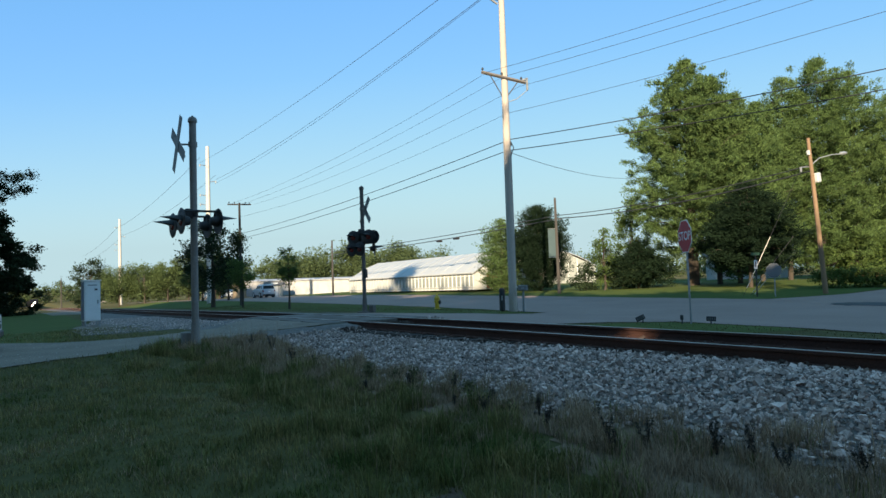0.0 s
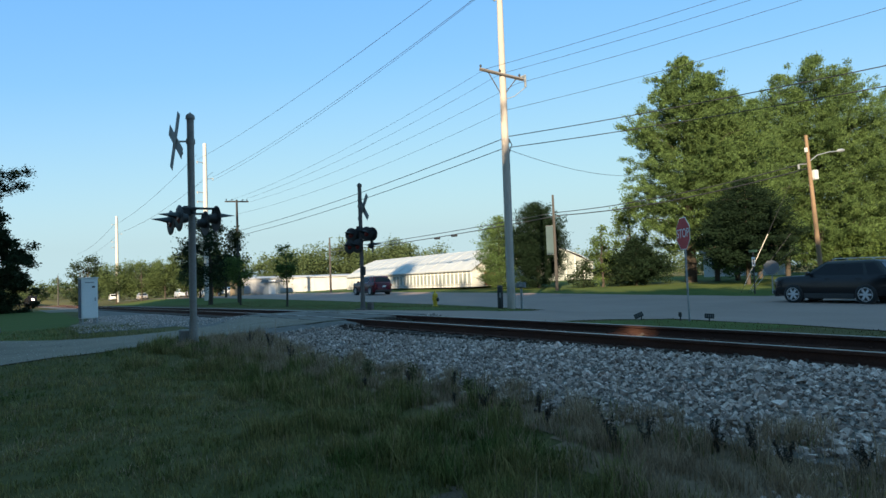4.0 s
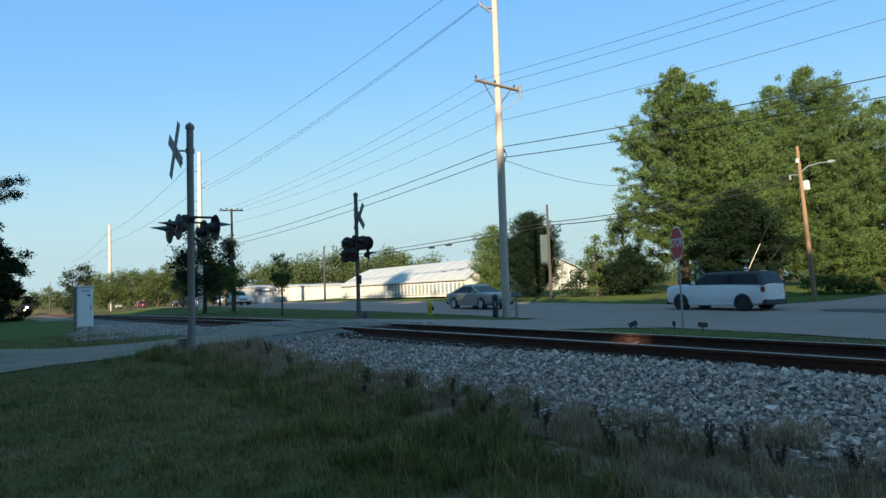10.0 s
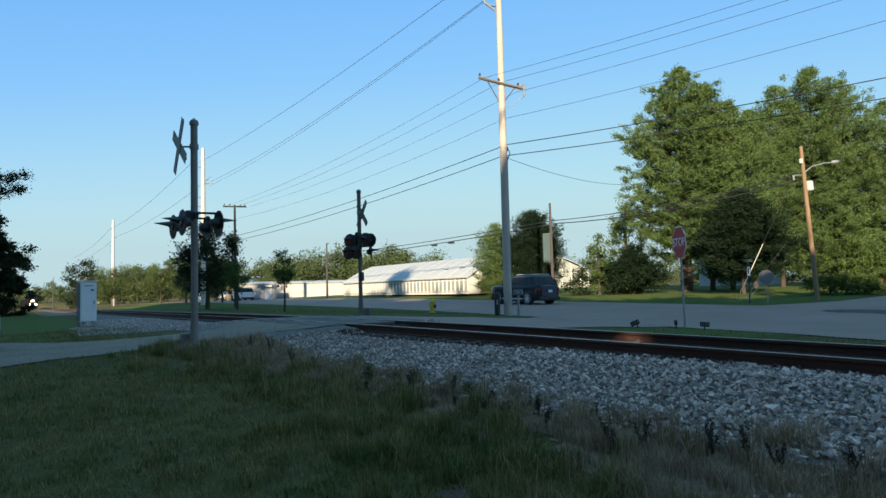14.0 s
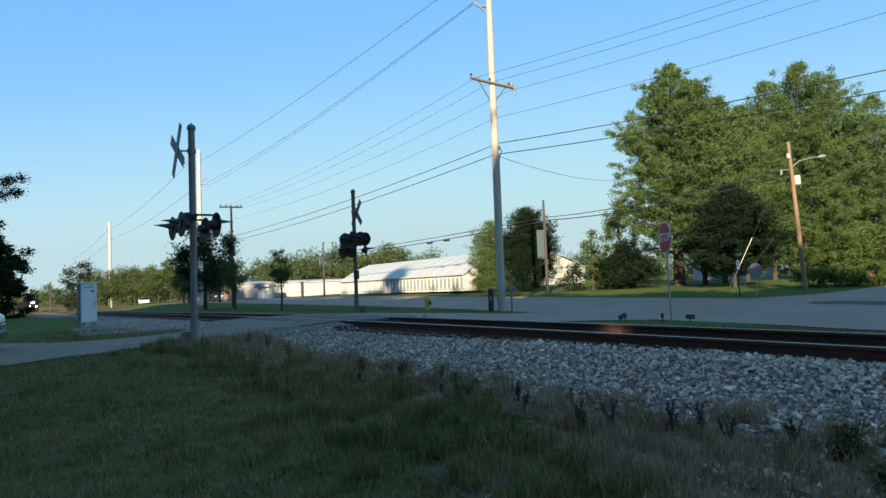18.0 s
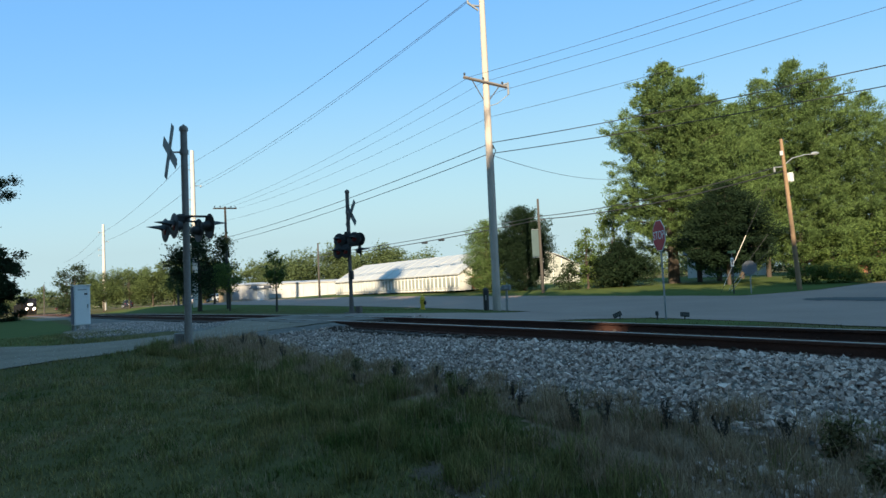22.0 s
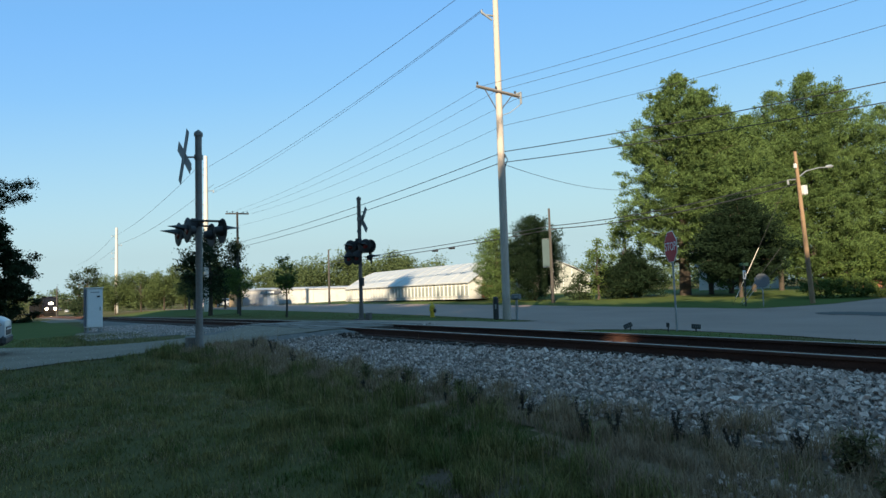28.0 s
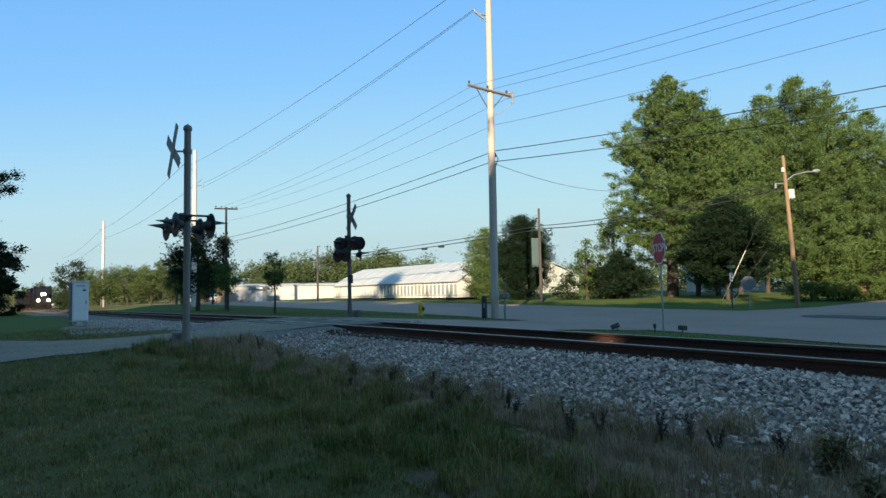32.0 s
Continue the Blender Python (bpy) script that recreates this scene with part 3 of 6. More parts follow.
stones("ballast_stones", 3000, (-15.4, 4), (8.95, 10.8), 0.03, 5, "crushed ballast stones beyond the far rail", lambda x, y: ballast_keep(x, y), M_STONE_RUSTY)
stones("ballast_stones", 9000, (-40, -20.0), (1.6, 7.0), 0.014, 3, "pale crushed ballast stones past the crossing", lambda x, y: ballast_keep(x, y))
stones("gravel_pebbles", 6000, (-20.4, -13.4), (-1.5, 6.2), 0.008, 6, "loose pale pebbles on the gravel road", lambda x, y: crossing_road(x, y), M_PEBBLE)
stones("spilled_stones", 420, (-2.5, -0.5), (3.55, 4.5), 0.026, 10, "pale ballast stones rolled down into the dry grass", lambda x, y: ((x + 1.5) / 0.95) ** 2 + ((y - 4.02 + 0.1 * (x + 1.5)) / 0.26) ** 2 < 1)
stones("spilled_stones", 110, (-4.1, -2.6), (2.3, 3.2), 0.010, 11, "small stones on a bare patch of the lawn", lambda x, y: ((x + 3.35) / 0.6) ** 2 + ((y - 2.75) / 0.36) ** 2 < 1, M_STONE_RUSTY)
stones("spilled_stones", 700, (-2.6, 0.8), (3.3, 4.9), 0.019, 7, "loose ballast stones strewn in the dry grass", lambda x, y: y > 3.1 - 0.12 * (x + 5), M_STONE)
bed = grid(bx, np.array([7.32, 7.6, 8.04, 8.5, 8.76]), ground_z, "track_bed", M_BED_DARK, 0.02, lambda x, y: ~((x > -22.4) & (x < -15.4)))
tagged(bed, "dark oil-stained stone bed between the rails", "ballast", kind="structure")

bare = grid(np.arange(-4.4, -2.3, 0.1), np.arange(2.2, 3.4, 0.1), ground_z, "bare_patch", M_DIRT, 0.010, lambda x, y: ((x + 3.35) / 0.75) ** 2 + ((y - 2.75) / 0.42) ** 2 + 0.2 * np.sin(7 * x + 3 * y) < 1)
tagged(bare, "small bare dirt patch in the lawn", "ground", kind="structure")
soil = grid(np.arange(-15, 3, 0.2), np.arange(2.4, 5.6, 0.1), ground_z, "dry_verge", M_SOIL, 0.008, lambda x, y: ~crossing_road(x, y) & (y > np.interp(x, [-15, -11, -8, -5, -3, 0], [2.9, 3.5, 4.0, 4.0, 3.6, 3.2]) + 0.25 * np.sin(x * 2.3) * np.sin(x * 0.9)) & (y < np.interp(x, [-15, -12, -7, -2], [4.4, 4.4, 4.8, 5.1])))
tagged(soil, "bare brown soil strip along the ballast", "ground", kind="structure")
access = grid(np.arange(-84, -60, 1.0), np.arange(2.2, 6.2, 0.4), ground_z, "gravel_access", M_GRAVEL, 0.016, lambda x, y: y > 2.4 + 0.06 * (x + 60) * -1 * 0.2)
tagged(access, "pale gravel access beside the far track", "road", kind="structure")

# ---- railway track ----
track = thing("railway_track", pose(0, 0, 0), "rusty single railway track with shiny rail heads on dark ties", "railway track")
RAIL_X = np.concatenate([np.arange(-400, -60, 8.0), np.arange(-60, 20, 2.0), np.arange(20, 120, 10.0)])
def rail(y, name):
    web = [(-0.070, -0.172), (0.070, -0.172), (0.070, -0.158), (0.014, -0.140), (0.012, -0.052), (0.036, -0.040), (0.036, -0.008), (0.026, -0.0025), (-0.026, -0.0025), (-0.036, -0.008), (-0.036, -0.040), (-0.012, -0.052), (-0.014, -0.140), (-0.070, -0.158)]
    head = [(-0.027, -0.0028), (0.027, -0.0028), (0.026, -0.0006), (0.020, 0.001), (-0.020, 0.001), (-0.026, -0.0006)]
    out = []
    for prof, m, nm in ((web, M_RAIL, name), (head, M_RAILTOP, "rail_head")):
        b, k = Build(), len(prof)
        vs = [(x, y + py, float(rail_z(x)) + pz) for x in RAIL_X for py, pz in prof]
        fs = [(i * k + j, i * k + (j + 1) % k, (i + 1) * k + (j + 1) % k, (i + 1) * k + j) for i in range(len(RAIL_X) - 1) for j in range(k)]
        b.add(vs, fs)
        out.append(part(nm, b, m, track if not out else out[0], "polished rail head" if out else "rusty steel rail"))
rail(7.287, "rail")
rail(8.792, "rail")
tie_mesh = Build().box((0, 0, -0.085), (0.23, 2.6, 0.17), None, 0.012).mesh("tie")
tie_mesh.materials.append(M_TIE)
spike_mesh = Build().box((0, 0, 0.009), (0.18, 0.34, 0.018), None, 0.003).box((0.05, 0.10, 0.03), (0.03, 0.035, 0.03)).box((-0.05, -0.10, 0.03), (0.03, 0.035, 0.03)).mesh("tie_plate")
spike_mesh.materials.append(M_RAIL)
rnd = random.Random(4)
x = 11.0
while x > -60:
    if not -22.2 < x < -15.6:
        t_ob = part("tie", tie_mesh, None, track, at=pose(x + rnd.uniform(-0.03, 0.03), 8.04 + rnd.uniform(-0.03, 0.03), float(rail_z(x)) - 0.165, 0, 0, rnd.uniform(-1, 1)))
        if x > -16:
            for yy in (-0.7525, 0.7525):
                part("tie_plate", spike_mesh, None, t_ob, at=pose(0, yy, 0))
    x -= 0.53
b = Build()
while x > -200:
    b.box((x, 8.04, float(rail_z(x)) - 0.25), (0.23, 2.6, 0.17))
    x -= 0.53
tagged(part("tie", b, M_TIE, track, "far dark wooden ties"), kind="stuff")
# crossing planks between and beside the rails
cross = thing("level_crossing", pose(0, 0, 0), "timber and asphalt level crossing panels flush with the rails", "crossing", kind="structure")
for ya, yb in ((6.55, 7.21), (7.40, 8.03), (8.05, 8.68), (8.87, 9.6)):
    for i in range(4):
        xa = -22.2 + i * 1.66
        xm = xa + 0.82
        part("panel", Build().box((xm, (ya + yb) / 2, float(rail_z(xm)) - 0.045), (1.64, yb - ya, 0.07), None, 0.01), M_PANEL, cross)


def gz(x, y):
    return float(ground_z(x, y))


# ---- trees ----
def leaf_cloud(centres, spread, per, size, rng, flat=0.5, droop=0.0, way=None, slim=1.0):
    """Small folded leaf sprays about centres; returns vertices and faces."""
    c = np.repeat(np.asarray(centres, float), per, 0)
    s = np.repeat(np.asarray(spread, float), per)[:, None]
    n = len(c)
    p = c + rng.normal(size=(n, 3)) * s * np.array([1, 1, flat])
    d = rng.normal(size=(n, 3))
    d[:, 2] = d[:, 2] * 0.6 - droop
    if way is not None:
        d = d * 0.55 + np.repeat(np.asarray(way, float), per, 0)
    d /= np.linalg.norm(d, axis=1, keepdims=True)
    e = np.cross(d, rng.normal(size=(n, 3)))
    e /= np.linalg.norm(e, axis=1, keepdims=True)
    nrm = np.cross(d, e)
    L = size * rng.uniform(0.6, 1.4, (n, 1))
    W = L * rng.uniform(0.35, 0.6, (n, 1)) * slim
    a, b = p - d * L * 0.5, p + d * L * 0.5
    l, r = p + e * W * 0.5 + nrm * L * 0.12, p - e * W * 0.5 + nrm * L * 0.12
    v = np.stack([a, l, b, r], 1).reshape(-1, 3)
    k = 4 * np.arange(n)[:, None]
    f = np.concatenate([k + [0, 1, 2], k + [0, 2, 3]], 0)
    return v, f


def crown_part(name, pieces, material, parent, label=""):
    vs, fs, o = [], [], 0
    for v, f in pieces:
        vs.append(v)
        fs.append(f + o)
        o += len(v)
    ob = raw(name, np.concatenate(vs), np.concatenate(fs), material)
    ob.parent = parent
    return tagged(ob, label)


def limb(b, p, q, r0, r1, rng, n=5):
    """A crooked tapering limb."""
    p, q = np.array(p, float), np.array(q, float)
    k = 5
    pts = [p + (q - p) * i / (k - 1) + (rng.normal(size=3) * np.linalg.norm(q - p) * 0.035 if 0 < i < k - 1 else 0) for i in range(k)]
    b.tube(pts, [r0 + (r1 - r0) * i / (k - 1) for i in range(k)], n, m=None)
    return pts


def broadleaf(name, x, y, h, rx, label, seed, leaf=M_LEAF_DECID, clear=0.25, trunk=0.14, n=70, per=0, size=0.22, limbs=14, cover=40, extra=(), z=None, ry=None, lean=(0, 0), group="", gap=0.55, top=1.0, tight=1.0):
    """A broadleaved tree: trunk, limbs, and leaf sprays round the twig ends on an uneven crown."""
    rng = np.random.default_rng(seed)
    z = gz(x, y) - 0.05 if z is None else z
    t = thing(name, pose(x, y, z), label, "tree", group)
    ry = ry or rx
    zc, hz = h * (clear + 1) / 2, h * (1 - clear) / 2
    u = rng.normal(size=(n, 3))
    u /= np.linalg.norm(u, axis=1, keepdims=True)
    rad = rng.uniform(gap, 1.0, (n, 1)) ** 0.6
    # the outline swells and shrinks round the crown
    ph = rng.uniform(0, 6.28, 4)
    az = np.arctan2(u[:, 1], u[:, 0])
    swell = 1 + 0.16 * np.sin(2 * az + ph[0] + 3 * u[:, 2]) + 0.12 * np.sin(5 * az + ph[1]) + 0.10 * np.sin(7 * u[:, 2] + ph[2])
    taper = np.where(u[:, 2] > 0, 1 - (1 - 1 / max(top, 1)) * u[:, 2], 1.0)
    c = u * rad * swell[:, None] * np.array([rx, ry, hz]) * np.stack([taper, taper, np.ones(n)], 1) + np.array([lean[0], lean[1], zc])
    b = Build()
    b.tube([(0, 0, 0), (0.02 * h, 0, h * clear * 0.6), (lean[0] * 0.3, lean[1] * 0.3, h * 0.5), (lean[0] * 0.6, lean[1] * 0.6, h * 0.86)], [trunk * 1.25, trunk, trunk * 0.7, trunk * 0.15], 8)
    part("trunk", b, M_BARK, t)
    for i in range(min(n // 3, limbs)):
        b = Build()
        zz = h * (clear * 0.8 + (0.72 - clear * 0.8) * rng.random())
        zz = min(zz, c[i][2])
        limb(b, (lean[0] * zz / h, lean[1] * zz / h, zz), c[i], trunk * 0.35, trunk * 0.06, rng)
        part("limb", b, M_BARK, t)
    for q in extra:
        b = Build()
        limb(b, (0, 0, h * 0.6), q, trunk * 0.3, trunk * 0.05, rng)
        part("limb", b, M_BARK, t)
    sp = tight * 0.40 * (4.19 * rx * ry * hz / n) ** (1 / 3)
    per = int(min(320, max(20, cover * sp * sp / (size * size))))
    clouds = [leaf_cloud(c, sp * rng.uniform(0.6, 1.1, n), per, size, rng, 0.75)]
    if extra:
        clouds.append(leaf_cloud(np.array(extra), np.full(len(extra), 0.33), 230, size * 0.75, rng, 0.7))
    crown_part("crown", clouds, leaf, t)
    return t


def conifer(name, x, y, h, r, label, seed, leaf=M_LEAF_PINE, clear=0.1, trunk=0.25, whorls=26, per=26, size=0.3, z=None, lift=0.25, rough=0.22, prof=((0, 1), (1, 0.05)), puff=0.17, gapw=0.44, slim=0.5):
    """A conifer: branches in whorls, each a flat fan of needle tufts, tips turned up."""
    rng = np.random.default_rng(seed)
    z = gz(x, y) - 0.05 if z is None else z
    t = thing(name, pose(x, y, z), label, "tree")
    b = Build()
    b.tube([(0, 0, 0), (0.05, 0, h * 0.4), (0, 0.03, h * 0.97)], [trunk * 1.2, trunk * 0.75, trunk * 0.08], 9)
    part("trunk", b, M_BARK, t)
    cs, sp, ways = [], [], []
    pf, pr = zip(*prof)
    for i in range(whorls):
        f = i / (whorls - 1)
        zz = h * (clear + (0.985 - clear) * f)
        k = int(rng.integers(6, 9)) if f < 0.85 else 5
        a0 = rng.uniform(0, 6.28)
        for j in range(k):
            a = a0 + 6.283 * j / k + rng.normal() * 0.25
            L = r * float(np.interp(f, pf, pr)) * (1 + np.clip(rng.normal(), -1.6, 1.3) * rough)
            L = max(0.2, L)
            tip = np.array([math.cos(a) * L, math.sin(a) * L, zz + L * (lift * rng.uniform(0.3, 1.6))])
            base = np.array([0, 0, zz])
            if i % 4 == 0 and j % 2 == 0:
                b = Build()
                limb(b, base, base + (tip - base) * 0.9, 0.006 * h * (1 - f) + 0.02, 0.01, rng, 4)
                part("limb", b, M_BARK, t)
            m = max(2, int(L / gapw))
            way = (tip - base) / L
            across = np.array([-math.sin(a), math.cos(a), 0.0])
            for q in range(m):
                w = 0.22 + 0.78 * (q + 0.9) / m
                off = rng.normal() * (0.10 + 0.17 * L * w)
                sag = np.array([0, 0, -0.10 * abs(off) + 0.25 * L * (w * w - w)])
                cs.append(base + (tip - base) * (w - 0.05 * abs(off) / L) + across * off + sag + rng.normal(size=3) * 0.07)
                sp.append(puff * rng.uniform(0.75, 1.3))
                ways.append((way + across * np.sign(off) * 0.35 + np.array([0, 0, 0.55])) * 0.5)
    crown_part("crown", [leaf_cloud(cs, np.array(sp), per, size, rng, 0.7, 0.0, ways, slim)], leaf, t)
    return t


# the tall white pine and its neighbours beyond the road
PINE = ((0, 0.80), (0.14, 0.95), (0.30, 1.0), (0.45, 0.96), (0.56, 0.86), (0.66, 0.74), (0.76, 0.64), (0.86, 0.46), (0.94, 0.20), (1, 0.04))
LEADER = ((0, 0.70), (0.35, 1.0), (0.55, 0.95), (0.72, 0.72), (0.86, 0.46), (0.95, 0.2), (1, 0.05))
TALL = ((0, 0.85), (0.2, 1.0), (0.5, 1.0), (0.7, 0.88), (0.84, 0.62), (0.94, 0.28), (1, 0.05))
conifer("pine_tree", -31.3, 43.0, 17.2, 4.05, "tall full pine with upswept sunlit branch tips", 11, whorls=36, per=72, size=0.225, prof=PINE, clear=0.15, trunk=0.38, lift=0.42, rough=0.2)
conifer("pine_tree", -28.95, 45.3, 14.2, 2.7, "green pine grown together with a taller one", 12, whorls=26, per=67, size=0.225, prof=LEADER, clear=0.05, trunk=0.17, lift=0.5)
conifer("pine_tree", -29.9, 44.2, 15.7, 2.2, "green pine grown together with a taller one", 30, whorls=26, per=67, size=0.225, prof=LEADER, clear=0.3, trunk=0.17, lift=0.6)
DOME = ((0, 0.75), (0.2, 0.95), (0.5, 1.0), (0.75, 0.8), (0.92, 0.45), (1, 0.15))
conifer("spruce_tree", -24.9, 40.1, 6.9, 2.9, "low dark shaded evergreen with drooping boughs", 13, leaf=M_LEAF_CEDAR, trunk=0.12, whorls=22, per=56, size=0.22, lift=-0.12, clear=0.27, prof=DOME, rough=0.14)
conifer("pine_tree", -28.7, 57.1, 18.7, 3.9, "tall leafy green pine with a sunlit crown", 14, whorls=36, per=67, size=0.225, prof=TALL, clear=0.05, trunk=0.175, lift=0.42, puff=0.19, rough=0.26)
conifer("pine_tree", -27.6, 60.3, 17.9, 3.1, "tall leafy green pine with a sunlit crown", 15, whorls=32, per=43, size=0.225, prof=TALL, clear=0.10, trunk=0.175, lift=0.42, puff=0.19, rough=0.26)
conifer("pine_tree", -25.6, 63.2, 15.9, 3.3, "tall leafy green pine with a sunlit crown", 16, whorls=30, per=43, size=0.225, prof=TALL, clear=0.10, trunk=0.175, lift=0.42, puff=0.19, rough=0.26)
conifer("pine_tree", -22.0, 64.5, 13.4, 4.8, "tall leafy green pine with a sunlit crown", 31, whorls=26, per=43, size=0.225, prof=TALL, clear=0.10, trunk=0.175, lift=0.5, puff=0.19, rough=0.26)
conifer("pine_tree", -30.3, 54.6, 17.2, 2.6, "tall leafy green pine with a sunlit crown", 32, whorls=32, per=43, size=0.225, prof=TALL, clear=0.2, trunk=0.175, lift=0.42, puff=0.19, rough=0.26)
conifer("pine_tree", -30.6, 51.0, 14.6, 3.0, "green pine between taller ones", 17, whorls=28, per=54, size=0.225, prof=LEADER, clear=0.05, trunk=0.17, lift=0.6, puff=0.19, rough=0.26)
# separate low tree added in place of the tall pine's shaded lower boughs
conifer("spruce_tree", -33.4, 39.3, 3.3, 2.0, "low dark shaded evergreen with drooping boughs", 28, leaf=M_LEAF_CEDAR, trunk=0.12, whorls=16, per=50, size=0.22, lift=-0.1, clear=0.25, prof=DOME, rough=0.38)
broadleaf("small_tree", -35.0, 37.4, 4.7, 0.95, "thin small tree with sparse pale leaves", 18, n=34, size=0.16, clear=0.1, trunk=0.09)
broadleaf("small_tree", -37.3, 43.3, 7.4, 1.35, "leafy small tree beside the tall pine", 33, n=60, size=0.17, clear=0.1, trunk=0.10)
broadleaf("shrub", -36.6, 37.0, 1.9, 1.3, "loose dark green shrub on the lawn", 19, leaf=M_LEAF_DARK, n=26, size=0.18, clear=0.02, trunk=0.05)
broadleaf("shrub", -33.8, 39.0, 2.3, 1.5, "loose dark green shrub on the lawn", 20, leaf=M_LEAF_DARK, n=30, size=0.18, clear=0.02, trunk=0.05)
CONE = ((0, 0.85), (0.25, 1.0), (0.5, 0.88), (0.7, 0.64), (0.86, 0.36), (0.95, 0.16), (1, 0.05))
# dark by its needle colour, which holds the shade on it
conifer("cedar_tree", -41.6, 36.8, 7.0, 2.55, "dense cedar coloured dark for shade, broad at its foot", 21, leaf=M_LEAF_CEDAR, whorls=34, per=34, size=0.17, lift=0.8, gapw=0.22, clear=0.01, prof=CONE, rough=0.10, trunk=0.1)
conifer("cedar_tree", -44.6, 35.2, 6.2, 1.9, "bright green cedar lit by the low sun", 22, whorls=24, per=26, size=0.18, lift=0.7, clear=0.01, prof=CONE, rough=0.14, gapw=0.22)
broadleaf("shrub", -19.6, 51.5, 4.4, 2.5, "loose green shrub before a brick house", 29, n=46, size=0.2, clear=0.05, trunk=0.08)
broadleaf("shrub", -26.4, 57.6, 3.6, 2.0, "loose green shrub before a brick house", 35, n=46, size=0.2, clear=0.05, trunk=0.08)
# street trees on the grass strip
broadleaf("young_tree", -34.6, 12.56, 3.3, 0.60, "young street tree with a thin trunk", 23, n=40, size=0.14, clear=0.42, trunk=0.055, group="street trees")
broadleaf("young_tree", -47.7, 13.86, 3.8, 0.9, "young street tree with a thin trunk", 24, n=26, size=0.14, clear=0.40, trunk=0.06, group="street trees")
broadleaf("street_tree", -55.5, 13.7, 6.8, 2.6, "half-grown shaded street tree", 25, leaf=M_LEAF_DARK, n=46, size=0.2, clear=0.27, trunk=0.16, group="street trees")
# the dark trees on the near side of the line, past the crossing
# their leaf colour is darkened to carry the shade
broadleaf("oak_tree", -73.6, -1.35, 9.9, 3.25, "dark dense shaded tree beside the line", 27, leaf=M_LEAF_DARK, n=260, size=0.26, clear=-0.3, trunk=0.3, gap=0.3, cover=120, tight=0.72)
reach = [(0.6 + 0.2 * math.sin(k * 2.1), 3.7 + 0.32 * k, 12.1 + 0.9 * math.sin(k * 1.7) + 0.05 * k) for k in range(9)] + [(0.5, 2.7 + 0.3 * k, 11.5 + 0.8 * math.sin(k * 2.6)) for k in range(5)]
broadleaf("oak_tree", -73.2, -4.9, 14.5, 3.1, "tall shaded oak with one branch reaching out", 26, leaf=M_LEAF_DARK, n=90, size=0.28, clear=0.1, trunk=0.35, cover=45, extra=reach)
# trees along the far end of the road
rr = random.Random(9)
for i, (px, py, ph, pr) in enumerate([(-119, 14.5, 6.6, 2.6), (-117, 18, 6.9, 2.8), (-114, 21, 6.6, 2.5), (-112, 23.8, 7.2, 2.6), (-108, 27, 7.6, 3.0), (-84, 19.5, 6.0, 2.2), (-78, 21.0, 5.0, 1.8)]):
    broadleaf("roadside_tree", px, py, ph, pr, "round sunlit tree along the far road", 40 + i, leaf=M_LEAF_FAR, n=44, size=0.22, clear=0.22, trunk=0.12, group="roadside trees")
conifer("spruce_tree", -112.3, 28.8, 8.9, 1.3, "slim dark spruce standing above far trees", 34, leaf=M_LEAF_CEDAR, whorls=20, per=16, size=0.34, lift=0.1, clear=0.1, trunk=0.16, gapw=0.4, puff=0.2)
broadleaf("poplar_tree", -135.8, 11.9, 9.0, 2.6, "dark tree standing above its neighbours", 50, leaf=M_LEAF_DARK, n=50, size=0.35, clear=0.1, trunk=0.25)
broadleaf("bush", -118, 9.8, 3.4, 2.0, "round dark bush beside the line", 51, leaf=M_LEAF_DARK, n=30, size=0.3, clear=0.02, trunk=0.1)


def woods(name, pts, label, seed, leaf, size=0.7, cover=30, gap=None, hole=0.5):
    """A far belt of trees as one mass of leaf sprays: (x, y, top, radius). gap: a point lit through an opening in the leaves."""
    rng = np.random.default_rng(seed)
    cs, sp = [], []
    for x, y, top, r in pts:
        z0 = gz(x, y)
        hz = (top - z0) / 2
        for k in range(16):
            u = rng.normal(size=3)
            u /= np.linalg.norm(u)
            w = rng.uniform(0.3, 1.0) ** 0.6
            cs.append((x + u[0] * r * w, y + u[1] * r * w, z0 + hz + u[2] * hz * w * 0.9))
            sp.append(0.36 * (4.19 * r * r * hz / 16) ** (1 / 3))
    v, f = leaf_cloud(cs, np.array(sp), int(cover * np.mean(sp) ** 2 / size ** 2), size, rng, 0.8)
    if gap is not None:
        el = radians(SUN_EL)
        d = np.array([-SUN_AZ[0] * math.cos(el), -SUN_AZ[1] * math.cos(el), math.sin(el)])
        c = v[f].mean(1) - np.array(gap)
        off = np.linalg.norm(c - (c @ d)[:, None] * d, axis=1)
        f = f[off > hole * rng.uniform(0.55, 1.15, len(off))]
    return tagged(raw(name, v, f, leaf), label, "woods", kind="stuff")


rng = np.random.default_rng(77)
belt = []
for i in range(64):
    f = i / 63
    x = -215 + f * 75
    y = 22 + f * 68 + rng.uniform(-5, 6)
    belt.append((x + rng.uniform(-6, 6), y, np.interp(f, [0, 0.15, 0.4, 0.62, 0.75, 1.0], [4.0, 5.0, 7.0, 8.8, 10.4, 9.0]) + rng.uniform(-1.3, 1.3), rng.uniform(3.0, 5.0)))
woods("far_trees", belt, "distant belt of green trees behind the greenhouses", 78, M_LEAF_BELT, 0.6)
end = [(-492 + rng.uniform(-8, 8), -30 + i * 4.5, 5.0 + rng.uniform(-2, 2.5), 5.0) for i in range(15)]
woods("far_trees", end, "distant trees at the end of the line", 86, M_LEAF_BELT, 1.2)
hill = [(-185 + i * 4 + rng.uniform(-2, 2), 97 + i * 5.5, 7.0 + rng.uniform(-1, 1.4), 5.5) for i in range(-2, 26)]
